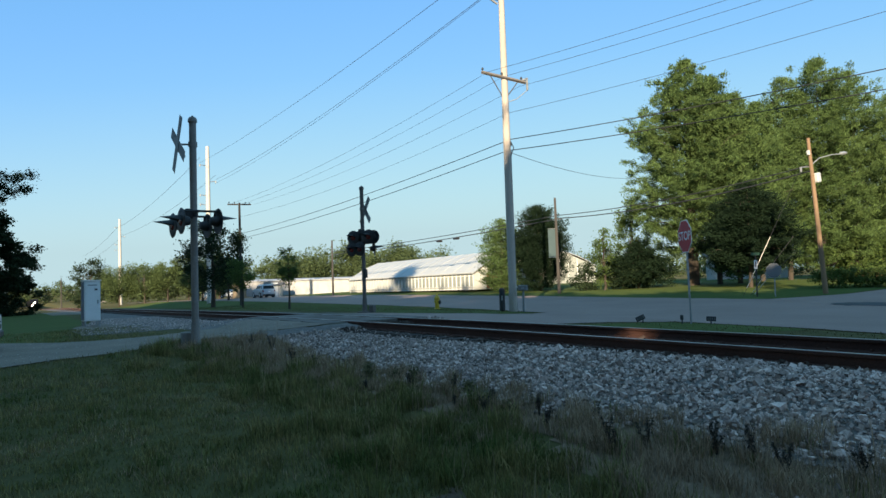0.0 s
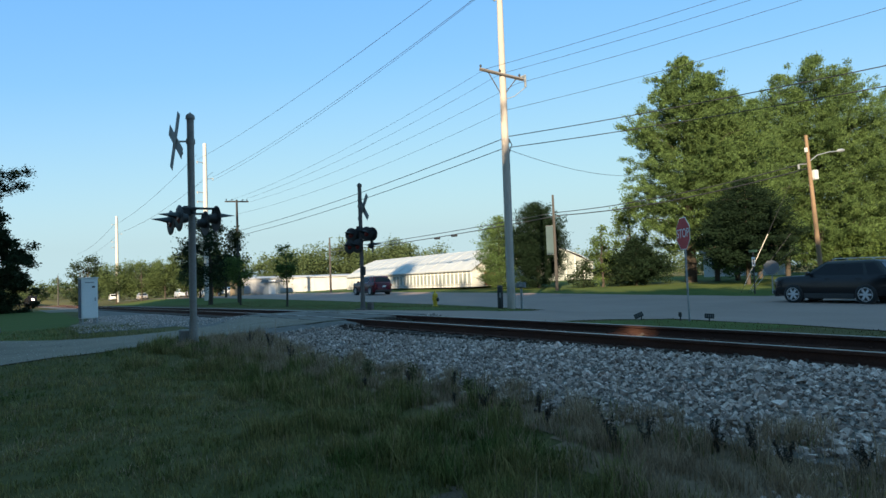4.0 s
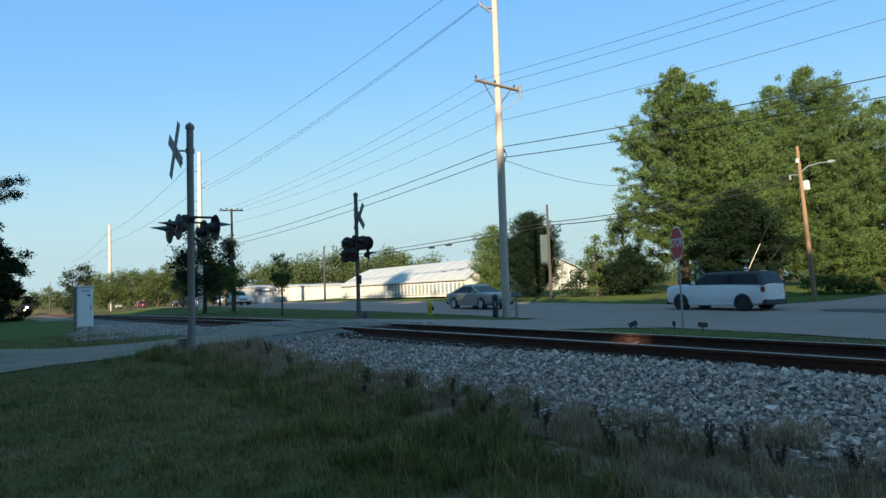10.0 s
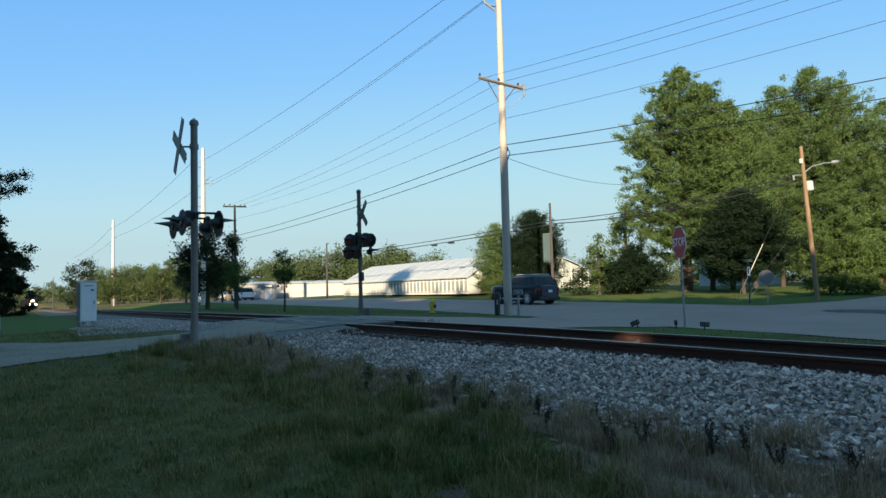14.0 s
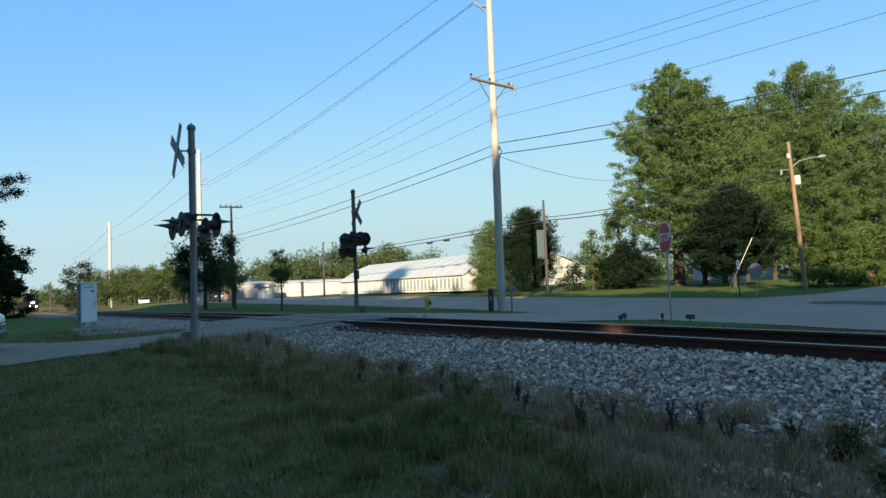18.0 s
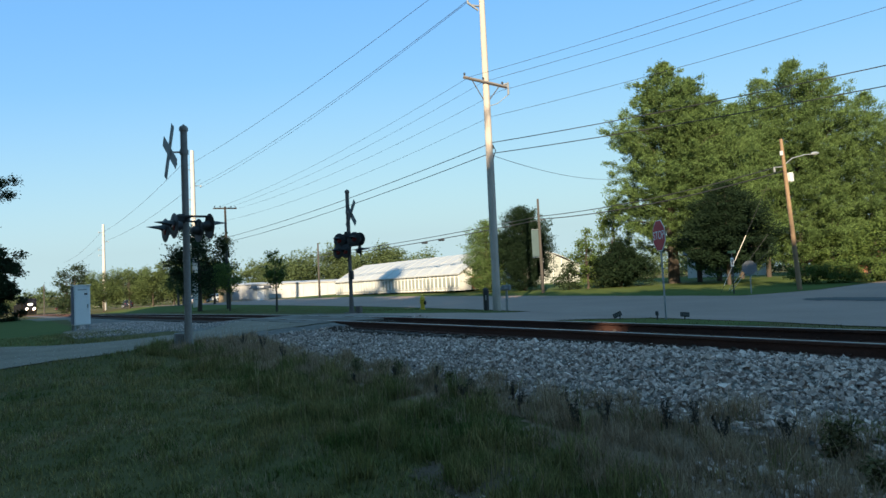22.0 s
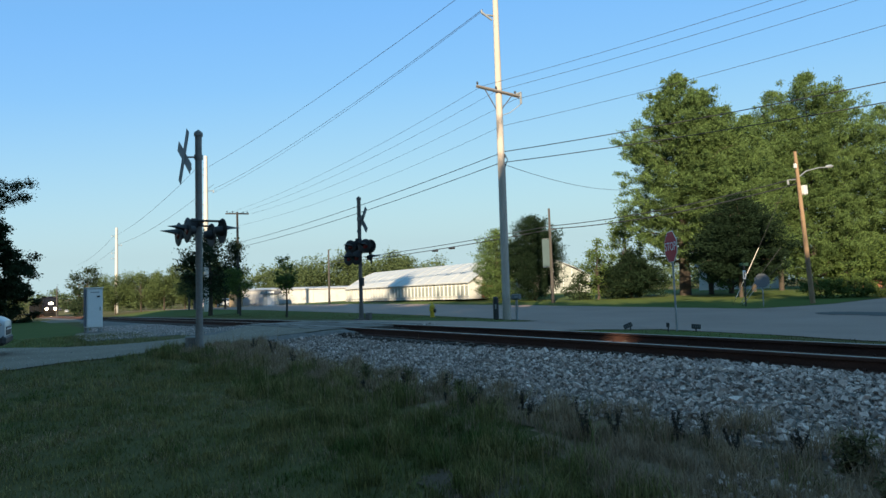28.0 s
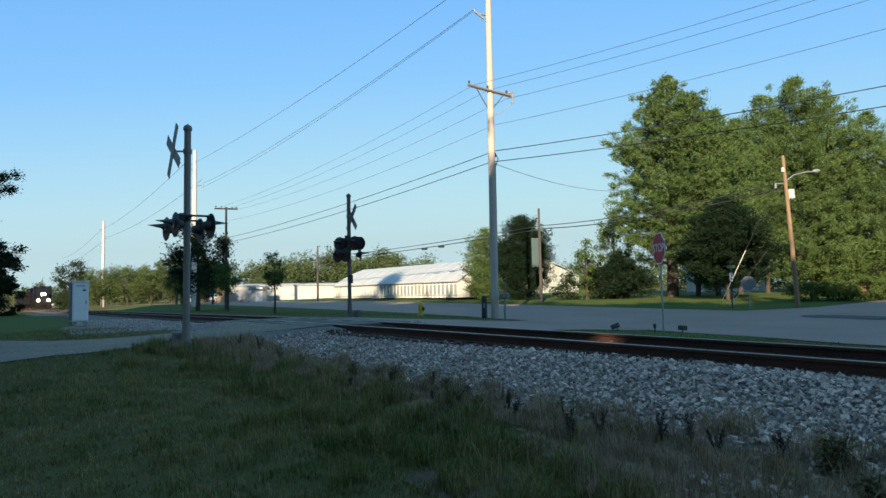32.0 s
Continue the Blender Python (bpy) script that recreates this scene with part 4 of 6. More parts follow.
woods("far_trees", hill, "distant wooded rise", 79, M_LEAF_FAR, 0.65)
back = [(-70 + i * 9, 100 + i * 3 + rng.uniform(-6, 6), 9 + rng.uniform(-2, 3), 5.5) for i in range(14)]
woods("far_trees", back, "belt of green trees behind the houses", 80, M_LEAF_FAR, 0.55)
hedge = [(-58 + i * 3.4, 71 + i * 0.6 + rng.uniform(-1, 1), 2.3 + rng.uniform(-0.6, 0.8), 2.0) for i in range(15)]
woods("far_hedge", hedge, "low dark shrubs between the houses", 85, M_LEAF_BELT, 0.35, 26)
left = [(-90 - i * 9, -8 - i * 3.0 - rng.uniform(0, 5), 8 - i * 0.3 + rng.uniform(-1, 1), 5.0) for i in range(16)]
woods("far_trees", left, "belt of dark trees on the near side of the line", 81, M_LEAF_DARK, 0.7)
# trees out of view, added only to keep sun off the oaks
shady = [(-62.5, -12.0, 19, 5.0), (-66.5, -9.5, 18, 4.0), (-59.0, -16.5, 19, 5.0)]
woods("tall_trees", shady, "unseen trees added to shade the oaks", 84, M_LEAF_DARK, 0.8, 80)
# unseen trees behind the camera, added so their shade covers the crossing
shade = []
for i in range(44):
    w = -72 + i * 2.0
    shade.append((11.2 + 0.714 * w + rng.uniform(-1, 1), -11.4 + 0.70 * w + rng.uniform(-1, 1), float(np.interp(w, [-72, -64, -56, -50, -44, -36, -30, -20, -10, -4], [28, 30, 42, 46, 45.5, 43, 35.5, 31.5, 29.5, 25.8])) + rng.uniform(-0.7, 0.7), 3.8))
# slim spires added only to throw shadow streaks on the greenhouse
for w, tip in ((-19.6, 40.4), (-22.2, 40.0), (-24.6, 38.8)):
    shade.append((11.2 + 0.714 * w, -11.4 + 0.70 * w, tip, 0.8))
# leaves cleared along one sun ray leave a lit patch on the rails
woods("tall_trees", shade, "unseen tall trees added behind the lawn to shade the crossing", 82, M_LEAF_DARK, 1.25, 165, (-7.0, 8.1, -0.1), 0.82)


# ---- level crossing signals ----
def signal_mast(name, x, y, h, lean, arms, metal, label, tz=0.0):
    """A mast with base, finial, crossbuck and paired flashing lamps.
    arms: (height, half length, [facing angles at the minus end], [at the plus end])."""
    t = thing(name, pose(x, y, gz(x, y) - 0.02, lean[0], lean[1], tz), label, "crossing signal", "crossing signals")
    part("mast", Build().tube([(0, 0, 0.3), (0, 0, h)], 0.072, 14), metal, t)
    part("base", Build().box((0, 0, 0.03), (0.42, 0.42, 0.06), None, 0.01).lathe([(0.12, 0.06), (0.105, 0.10), (0.09, 0.2), (0.085, 0.5), (0.078, 0.54)], 14), metal, t, "cast base with bolts")
    part("finial", Build().lathe([(0.092, h - 0.06), (0.092, h + 0.0), (0.07, h + 0.04), (0.022, h + 0.065), (0.02, h + 0.08)], 14), metal, t)
    part("junction_box", Build().box((0, -0.10, arms[0][0]), (0.18, 0.16, 0.2), None, 0.02), M_BLACK, t)
    for hz, half, faces in arms:
        part("cross_arm", Build().tube([(-half, 0, hz), (half, 0, hz)], 0.028, 8).tube([(0, 0, hz - 0.07), (0, 0, hz + 0.07)], 0.085, 12), M_BLACK, t)
        for side, off, ang in faces:
            if off:
                part("lamp_arm", Build().tube([(side * half, 0, hz), (side * half, off, hz), (side * half, off, hz - 0.04)], 0.024, 7), M_BLACK, t)
            m = pose(side * half, off, hz - 0.2) @ pose(0, 0, 0, 0, 0, ang)
            lamp = part("signal_lamp", Build().lathe([(0.02, 0.18), (0.08, 0.16), (0.112, 0.05), (0.115, 0.0), (0.115, -0.01)], 18, pose(0, 0, 0, -90, 0, 0)), M_BLACK, t, at=m)
            part("background_disc", Build().lathe([(0.116, -0.006), (0.252, -0.005), (0.262, 0.002), (0.257, 0.01), (0.116, 0.008)], 28, pose(0, 0.0, 0, -90, 0, 0)), M_BLACK, lamp)
            part("lens", Build().lathe([(0.108, 0.012), (0.09, 0.028), (0.05, 0.04), (0.008, 0.044)], 18, pose(0, 0, 0, 90, 0, 0)), M_LENS, lamp, "dark red lens")
            hood = Build()
            n = 14
            vs = []
            for k in range(n + 1):
                a = math.pi * (-0.06 + 1.12 * k / n)
                for d, r in ((-0.008, 0.120), (-0.39, 0.124), (-0.39, 0.117), (-0.008, 0.113)):
                    drop = 1.0 if d > -0.1 else 0.55
                    vs.append((math.cos(a) * r, d * (0.12 + 0.88 * max(0.0, math.sin(a)) ** 1.5), math.sin(a) * r * drop + 0.005))
            fs = [(k * 4 + j, k * 4 + (j + 1) % 4, (k + 1) * 4 + (j + 1) % 4, (k + 1) * 4 + j) for k in range(n) for j in range(4)]
            hood.add(vs, fs, None, True)
            part("hood", hood, M_BLACK, lamp)
            part("hanger", Build().tube([(0, 0.06, 0.09), (0, 0.06, 0.2)], 0.026, 8), M_BLACK, lamp)
    return t


def crossbuck(t, z, off, ang, roll=0, sheet=M_WHITEBOARD):
    """Two crossed boards on a bracket."""
    part("bracket", Build().tube([(0, 0, z), off], 0.02, 8).lathe([(0.09, z - 0.05), (0.09, z + 0.05)], 14), M_ALU, t)
    m = pose(*off) @ pose(0, 0, 0, 0, 0, ang)
    for k, turn in enumerate((45 - roll, -45 - roll)):
        b = Build().box((0, -0.012 * k - 0.01, 0), (1.22, 0.008, 0.23), pose(0, 0, 0, 0, turn, 0), 0.002)
        board = part("crossbuck_board", b, sheet, t, "white crossbuck board", at=m)
        part("board_edge", Build().box((0, 0.004 - 0.012 * k, 0), (1.20, 0.012, 0.05), pose(0, 0, 0, 0, turn, 0)), M_SIGNBACK, board)


near_mast = signal_mast("crossing_signal", -14.1, 3.12, 4.72, (0, 0), [(2.76, 0.56, [(-1, -0.33, 8), (1, -0.33, 8), (-1, 0.37, 190), (1, 0.37, 190)])], M_ALU, "dark crossing signal mast with crossbuck and hooded lamps", -3)
crossbuck(near_mast, 4.2, (0, -0.28, 4.18), 5, 11)
far_mast = signal_mast("crossing_signal", -21.95, 10.85, 4.65, (-1.0, -1.0), [(3.0, 0.34, [(-1, -0.14, 0), (1, -0.14, 0), (-1, 0.2, 180), (1, 0.2, 180)]), (2.56, 0.40, [(-1, -0.16, -6), (-0.1, -0.18, -6), (1, 0.16, 130)])], M_MAST, "leaning crossing signal mast with red lenses and crossbuck", 30)
crossbuck(far_mast, 3.85, (0.05, 0.14, 3.80), -33)
part("bell_box", Build().box((0.26, 0.1, 0.14), (0.2, 0.2, 0.28), None, 0.02), M_MAST, far_mast)
tagged(part("meter_box", Build().box((0.10, -0.04, 1.45), (0.10, 0.14, 0.32), None, 0.01), M_BLACK, far_mast))
part("cable_box", Build().box((-0.24, -0.14, 0.16), (0.22, 0.2, 0.34), None, 0.02), M_ALU, near_mast, "low grey cable box")

# ---- signal case ----
cab = thing("signal_cabinet", pose(-27.15, 2.42, gz(-27.15, 2.42), 0, 0, 95), "pale grey metal signal cabinet on short legs", "cabinet")
# added sheet that colours the left side dark blue, as shade
part("shaded_side", Build().box((-0.276, 0.28, 0.98), (0.012, 0.52, 1.40), None, 0.003), M_CABSIDE, cab, "side sheet coloured as the cabinet's shaded side")
part("body", Build().box((0, 0.28, 0.98), (0.54, 0.56, 1.46), None, 0.015), M_CABINET, cab)
d = part("door", Build().box((0.0, -0.012, 0.97), (0.48, 0.022, 1.38), None, 0.006), M_CABINET, cab)
part("handle", Build().box((0.18, -0.035, 0.95), (0.04, 0.03, 0.14), None, 0.008), M_GALV, d)
part("vent", Build().box((0.12, -0.027, 1.40), (0.10, 0.008, 0.06)), M_BLACK, d, "dark vent opening")
part("name_strip", Build().box((0.0, -0.027, 1.56), (0.3, 0.004, 0.04)), M_GALV, d, "faint printed strip")
part("roof", Build().box((0, 0.27, 1.725), (0.60, 0.64, 0.03), None, 0.01), M_CABINET, cab)
for lx in (-0.23, 0.23):
    for ly in (0.04, 0.52):
        part("leg", Build().box((lx, ly, 0.125), (0.06, 0.06, 0.25)), M_GALV, cab)
pad = thing("gravel_pad", pose(-26.9, 2.6, gz(-26.9, 2.6)), "low pale gravel pad under the cabinet", "pad")
part("slab", Build().lathe([(0.9, -0.05), (0.86, 0.03), (0.7, 0.05)], 24, pose(0, 0, 0) @ Matrix.Diagonal((1.5, 0.95, 1, 1))), M_GRAVEL, pad)

# ---- poles ----
def pole(name, x, y, h, r, material, label, lean=(0, 0), tz=0.0, group="utility poles", dz=-0.1):
    t = thing(name, pose(x, y, gz(x, y) + dz, lean[0], lean[1], tz), label, "utility pole", group)
    part("pole", Build().tube([(0, 0, 0), (0, 0, h * 0.35), (0, 0, h * 0.7), (0, 0, h)], [r * 1.12, r, r * 0.86, r * 0.7], 14), material, t)
    return t


def insulator(t, p, material=M_BLACK):
    return part("insulator", Build().lathe([(0.02, 0), (0.02, 0.05), (0.05, 0.06), (0.055, 0.11), (0.03, 0.15), (0.02, 0.16)], 10, Matrix.Translation(p)), material, t)


# the tall pole beside the road, its crossarm square to the line of wires
cp = pole("utility_pole", -23.08, 18.78, 16.4, 0.172, M_POLE, "tall weathered wooden utility pole with a crossarm", (0.35, 0), 0, dz=-0.01)
ARM_A, ARM_B = Vector((-0.42, -0.98, 10.86)), Vector((0.60, 0.74, 10.32))
part("crossarm", Build().tube([ARM_A, ARM_B], 0.078, 4, smooth=False), M_ARM, cp, "grey wooden crossarm")
for f in (0.2, 0.82):
    part("brace", Build().tube([(-0.02, -0.02, 9.6), ARM_A.lerp(ARM_B, f) - Vector((0, 0, 0.05))], 0.022, 6), M_POLEDARK, cp)
for f in (0.03, 0.46, 0.9):
    insulator(cp, tuple(ARM_A.lerp(ARM_B, f) + Vector((0, 0, 0.06))))
part("cutout", Build().tube([(0.62, 0.80, 10.55), (0.58, 0.84, 10.0)], 0.05, 8).tube([(0.58, 0.84, 10.0), (0.3, 0.4, 9.6), (0.02, 0.1, 9.5)], 0.018, 6).tube([(0.5, 0.62, 10.45), (0.62, 0.8, 10.5)], 0.05, 6), M_GALV, cp, "grey fuse cutout")
part("bracket", Build().box((-0.16, -0.30, 14.28), (0.09, 0.5, 0.06), pose(0, 0, 0, 0, 0, -12), 0.01).tube([(-0.10, -0.16, 14.02), (-0.24, -0.62, 14.34)], [0.045, 0.06], 8).tube([(-0.24, -0.62, 14.30), (-0.25, -0.66, 14.46)], 0.045, 8), M_GALV, cp, "grey stand-off bracket with an insulator")
part("bracket", Build().box((0.0, -0.35, 15.4), (0.07, 0.6, 0.08), pose(0, 0, 0, 0, 0, -12), 0.01), M_GALV, cp)
part("cable_clamp", Build().box((0.02, 0.16, 7.6), (0.12, 0.12, 0.2), None, 0.02), M_BLACK, cp)
part("cable_clamp", Build().box((0.02, 0.16, 7.15), (0.12, 0.12, 0.2), None, 0.02), M_BLACK, cp)
part("conduit", Build().tube([(0.14, 0.10, 0.05), (0.14, 0.10, 7.2)], 0.022, 6), M_GALV, cp)
part("conduit", Build().tube([(0.12, 0.14, 7.1), (0.2, 0.22, 7.4), (0.12, 0.14, 7.65)], 0.02, 6), M_BLACK, cp)
# pedestal and meter post at its foot
ped = thing("utility_pedestal", pose(-23.2, 18.25, gz(-23.2, 18.25), 0, 0, 33), "dark narrow utility pedestal at the foot of a pole", "pedestal")
part("body", Build().box((0, 0, 0.52), (0.24, 0.2, 1.04), None, 0.06), M_TRIM, ped)
part("label_plate", Build().box((0.03, -0.103, 0.6), (0.07, 0.006, 0.22)), M_GALV, ped)
mb = thing("meter_post", pose(-22.45, 18.85, gz(-22.45, 18.85), 0, 0, 33), "grey meter box on a short post", "meter box")
part("post", Build().box((0, 0, 0.48), (0.09, 0.09, 0.96), None, 0.01), M_GALV, mb)
part("box", Build().box((0, -0.02, 1.06), (0.4, 0.26, 0.24), None, 0.03), M_SIGNBACK, mb)
part("face", Build().box((0.03, -0.154, 1.06), (0.16, 0.01, 0.1)), M_GALV, mb)

tall_a = pole("transmission_pole", -71.9, 17.4, 16.8, 0.26, M_STEELPOLE, "tall pale pole with stand-off arms, lit by the sun")
tall_b = pole("transmission_pole", -134.7, 16.6, 16.0, 0.28, M_STEELPOLE, "tall pale pole with stand-off arms, lit by the sun")
for t, z0 in ((tall_a, 14.7), (tall_b, 14.4)):
    for k, (dz, sy) in enumerate(((0, -1), (-1.7, 1), (-3.2, -1), (-4.2, -1))):
        part("standoff_arm", Build().tube([(0, 0, z0 + dz), (0, sy * 0.9, z0 + dz + 0.1)], [0.05, 0.035], 8).lathe([(0.06, 0), (0.06, 0.25)], 8, pose(0, sy * 0.8, z0 + dz - 0.1)), M_GALV, t)
tp = pole("utility_pole", -55.3, 15.95, 8.7, 0.12, M_POLEDARK, "plain dark utility pole with a short crossarm", (0.3, 0))
part("crossarm", Build().box((0, 0, 8.55), (0.1, 1.9, 0.11), pose(0, 0, 0, 0, 0, -12)), M_POLEDARK, tp)
for yy in (-0.85, -0.4, 0.5, 0.85):
    insulator(tp, (0, yy, 8.6))
bp = pole("utility_pole", -35.6, 33.3, 7.1, 0.11, M_POLEDARK, "slim dark pole with a hanging banner", (0.8, 0))
part("crossarm", Build().box((0, 0.25, 5.55), (0.08, 0.7, 0.09)), M_POLEDARK, bp)
part("banner_rod", Build().tube([(0, 0, 4.85), (-0.3, -0.55, 4.85)], 0.015, 6).tube([(0, 0, 2.75), (-0.3, -0.55, 2.75)], 0.015, 6), M_GALV, bp)
part("banner", Build().box((0, -0.34, 3.8), (0.012, 0.54, 2.05), pose(-0.03, 0, 0, 0, 0, -28), 0.003), M_BANNER, bp, "teal street banner coloured dark for shade")
rp = pole("utility_pole", -17.43, 34.56, 8.05, 0.115, M_POLEBROWN, "leaning wooden street light pole with a transformer box", (5.5, -0.6))
part("lamp_arm", Build().tube([(0, 0.06, 6.7), (0.1, 0.7, 7.0), (0.3, 1.6, 7.12), (0.42, 2.3, 7.12)], 0.028, 8), M_GALV, rp)
part("lamp_head", Build().lathe([(0.04, -0.1), (0.09, 0.0), (0.10, 0.25), (0.04, 0.45)], 10, pose(0.42, 2.25, 7.14) @ pose(0, 0, 0, -88, 0, -12)), M_GALV, rp, "grey street light head")
part("transformer_box", Build().box((0.14, 0.2, 6.0), (0.24, 0.32, 0.5), None, 0.04), M_BOX, rp, "sunlit white box")
part("bracket", Build().box((-0.1, -0.42, 6.6), (0.05, 0.8, 0.05)).tube([(-0.12, -0.78, 6.6), (-0.12, -0.78, 6.36)], 0.055, 8), M_GALV, rp)
part("small_box", Build().box((0, -0.13, 7.3), (0.14, 0.10, 0.24), None, 0.02), M_BOX, rp)
pole("utility_pole", -72.0, 31.5, 6.6, 0.12, M_POLEDARK, "slim dark pole before a low greenhouse")
far_poles = [(-92, 20.8, 5.4), (-93.5, 20.4, 5.0), (-160, 12.5, 7.0), (-170, 9.0, 7.0), (-100, 22.5, 5.5)]
for px, py, ph in far_poles:
    pole("utility_pole", px, py, ph, 0.13, M_POLEDARK, "thin utility pole among far trees")


# ---- wires ----
def wire(a, b, sag, r, label="black overhead wire between poles"):
    """A hanging wire from a to b."""
    a, b = Vector(a), Vector(b)
    n = 18
    pts = [a.lerp(b, i / n) - Vector((0, 0, sag * 4 * (i / n) * (1 - i / n))) for i in range(n + 1)]
    return tagged(part("overhead_wire", Build().tube(pts, r, 5), M_WIRE), label, "wire", "overhead wires")


R_POLE = (9.0, 30.5)      # the next pole along the road, out of view
wire((-23.3, 18.1, 15.1), (-71.9, 16.6, 13.7), 0.5, 0.013)
wire((-23.32, 18.12, 13.72), (-71.9, 18.2, 12.0), 0.6, 0.012)
wire((-23.28, 18.08, 13.62), (-71.9, 18.1, 11.55), 0.6, 0.010)
for yy, zt in ((17.85, 10.0), (18.7, 9.9), (19.7, 9.6)):
    wire((-23.2, yy, zt), (-55.3, yy - 2.6, 7.5), 0.5, 0.007)
    wire((-23.2, yy, zt), (R_POLE[0], R_POLE[1] + (yy - 18.7), 13.2), 0.6, 0.009)
wire((-23.0, 18.8, 8.2), (-55.3, 15.9, 6.4), 0.5, 0.007)
wire((-23.0, 18.8, 8.2), (R_POLE[0], R_POLE[1], 11.6), 0.6, 0.009)
wire((-23.1, 18.75, 6.95), (-72.0, 17.4, 5.45), 0.5, 0.018)
wire((-23.1, 18.75, 6.5), (-72.0, 17.4, 5.0), 0.5, 0.018)
wire((-23.0, 18.85, 7.0), (R_POLE[0], R_POLE[1], 8.6), 0.5, 0.019)
wire((-23.0, 18.85, 6.5), (R_POLE[0], R_POLE[1], 7.7), 0.5, 0.019)
wire((-23.0, 18.85, 6.4), (-34, 41, 8.1), 0.45, 0.012, "service wire to a house behind the pine")
wire((-71.9, 16.6, 14.3), (-134.7, 16.0, 11.6), 0.8, 0.018)
wire((-71.9, 18.2, 12.5), (-134.7, 17.2, 10.4), 0.8, 0.018)
wire((-134.7, 16.0, 11.6), (-200, 15.0, 9.0), 0.8, 0.02)
wire((-134.7, 17.2, 10.4), (-200, 16.0, 8.0), 0.8, 0.02)
wire((-35.5, 33.3, 5.1), (-72.0, 31.5, 4.2), 0.2, 0.030)
wire((-35.5, 33.6, 4.9), (-72.0, 31.6, 3.9), 0.25, 0.036)
wire((-35.5, 33.3, 5.1), (-17.5, 34.0, 6.0), 0.35, 0.028)
wire((-35.5, 33.6, 4.9), (-17.5, 34.0, 5.7), 0.4, 0.034)
for sx in (0.345, 0.415):
    px, py = -35.5 - 36.5 * sx, 33.6 - 2.0 * sx
    sp = thing("splice_case", pose(px, py, 4.9 - 1.0 * sx - 1.0 * sx * (1 - sx) - 0.1, 0, 2.0, 3), "grey cable splice case hanging on a wire", "splice case")
    part("case", Build().tube([(-0.45, 0, 0), (-0.36, 0, 0), (0.36, 0, 0), (0.45, 0, 0)], [0.04, 0.10, 0.10, 0.04], 10), M_BLACK, sp)

# ---- stop sign and things beside it ----
def octagon(r):
    k = r / math.cos(math.pi / 8)
    return [(k * math.cos(math.pi / 8 + i * math.pi / 4), k * math.sin(math.pi / 8 + i * math.pi / 4)) for i in range(8)]


stop = thing("stop_sign", pose(-11.7, 15.85, gz(-11.7, 15.85), 0.0, -1.2, 0), "red octagonal stop sign on a thin steel post", "stop sign")
part("post", Build().box((0, 0.03, 1.38), (0.05, 0.035, 2.8), None, 0.006), M_GALV, stop)
FACE = pose(0, 0, 2.46, 0, 0, -31)
part("plate", Build().prism(octagon(0.455), -0.012, 0.0, 1), M_WHITE, stop, "white rim", at=FACE @ pose(0, -0.005, 0))
part("face", Build().prism(octagon(0.432), -0.016, -0.0125, 1), M_RED, stop, "red stop sign face", at=FACE @ pose(0, -0.005, 0))


def words(text, size, m, material, parent, name="lettering"):
    cu = bpy.data.curves.new(name, "FONT")
    cu.body, cu.size, cu.align_x, cu.align_y, cu.extrude = text, size, "CENTER", "CENTER", 0.001
    tmp = new(name, cu)
    me = bpy.data.meshes.new_from_object(tmp.evaluated_get(bpy.context.evaluated_depsgraph_get()))
    bpy.data.objects.remove(tmp)
    me.materials.clear()
    me.materials.append(material)
    return part(name, me, None, parent, "white word " + text, at=m)


words("STOP", 0.35, FACE @ pose(0, -0.023, 0) @ pose(0, 0, 0, 90, 0, 0), M_WHITE, stop)
for (x, y, tx, label) in ((-12.4, 14.7, 35, "dark tilted marker board near the ground"), (-11.3, 16.2, -4, "dark flat marker board near the ground")):
    s = thing("marker_board", pose(x, y, gz(x, y), 0, 0, 30), label, "marker")
    part("stake", Build().box((0, 0.02, 0.1), (0.03, 0.02, 0.2)), M_TRIM, s)
    part("board", Build().box((0, 0, 0.16), (0.25, 0.02, 0.13), pose(0, 0, 0, 0, -tx * 0.7, 0), 0.004), M_TRIM, s)
    for k in range(4):
        part("character_bar", Build().box((-0.08 + 0.055 * k, -0.013, 0.16), (0.03, 0.004, 0.08), pose(0, 0, 0, 0, -tx * 0.7, 0)), M_SIGNBACK, s)
s = thing("marker_post", pose(-11.75, 15.55, gz(-11.75, 15.55)), "short dark marker post", "marker")
part("post", Build().box((0, 0, 0.11), (0.03, 0.02, 0.22)), M_TRIM, s)
part("head", Build().box((0, -0.01, 0.19), (0.10, 0.03, 0.13), None, 0.01), M_TRIM, s)

# hydrant
hy = thing("fire_hydrant", pose(-27.5, 17.55, gz(-27.5, 17.55), 0, 0, 20), "yellow cast-iron fire hydrant on the grass strip", "fire hydrant")
hy.scale = (1.12, 1.12, 1.15)
part("barrel", Build().lathe([(0.15, 0), (0.15, 0.03), (0.10, 0.04), (0.095, 0.40), (0.13, 0.42), (0.13, 0.45)], 16), M_YELLOW, hy)
part("bonnet", Build().lathe([(0.12, 0.45), (0.115, 0.52), (0.08, 0.58), (0.03, 0.60), (0.03, 0.66)], 16), M_YELLOW, hy)
for a in (90, -90):
    part("hose_cap", Build().lathe([(0.05, 0), (0.05, 0.09), (0.065, 0.09), (0.065, 0.14), (0.02, 0.15)], 12, pose(0, 0, 0.33, 0, 90, a)), M_YELLOW, hy)
part("pumper_cap", Build().lathe([(0.06, 0), (0.06, 0.1), (0.085, 0.1), (0.085, 0.16), (0.03, 0.17)], 14, pose(0, 0, 0.30, 0, 90, 20)), M_BLACK, hy, "dark pumper cap")

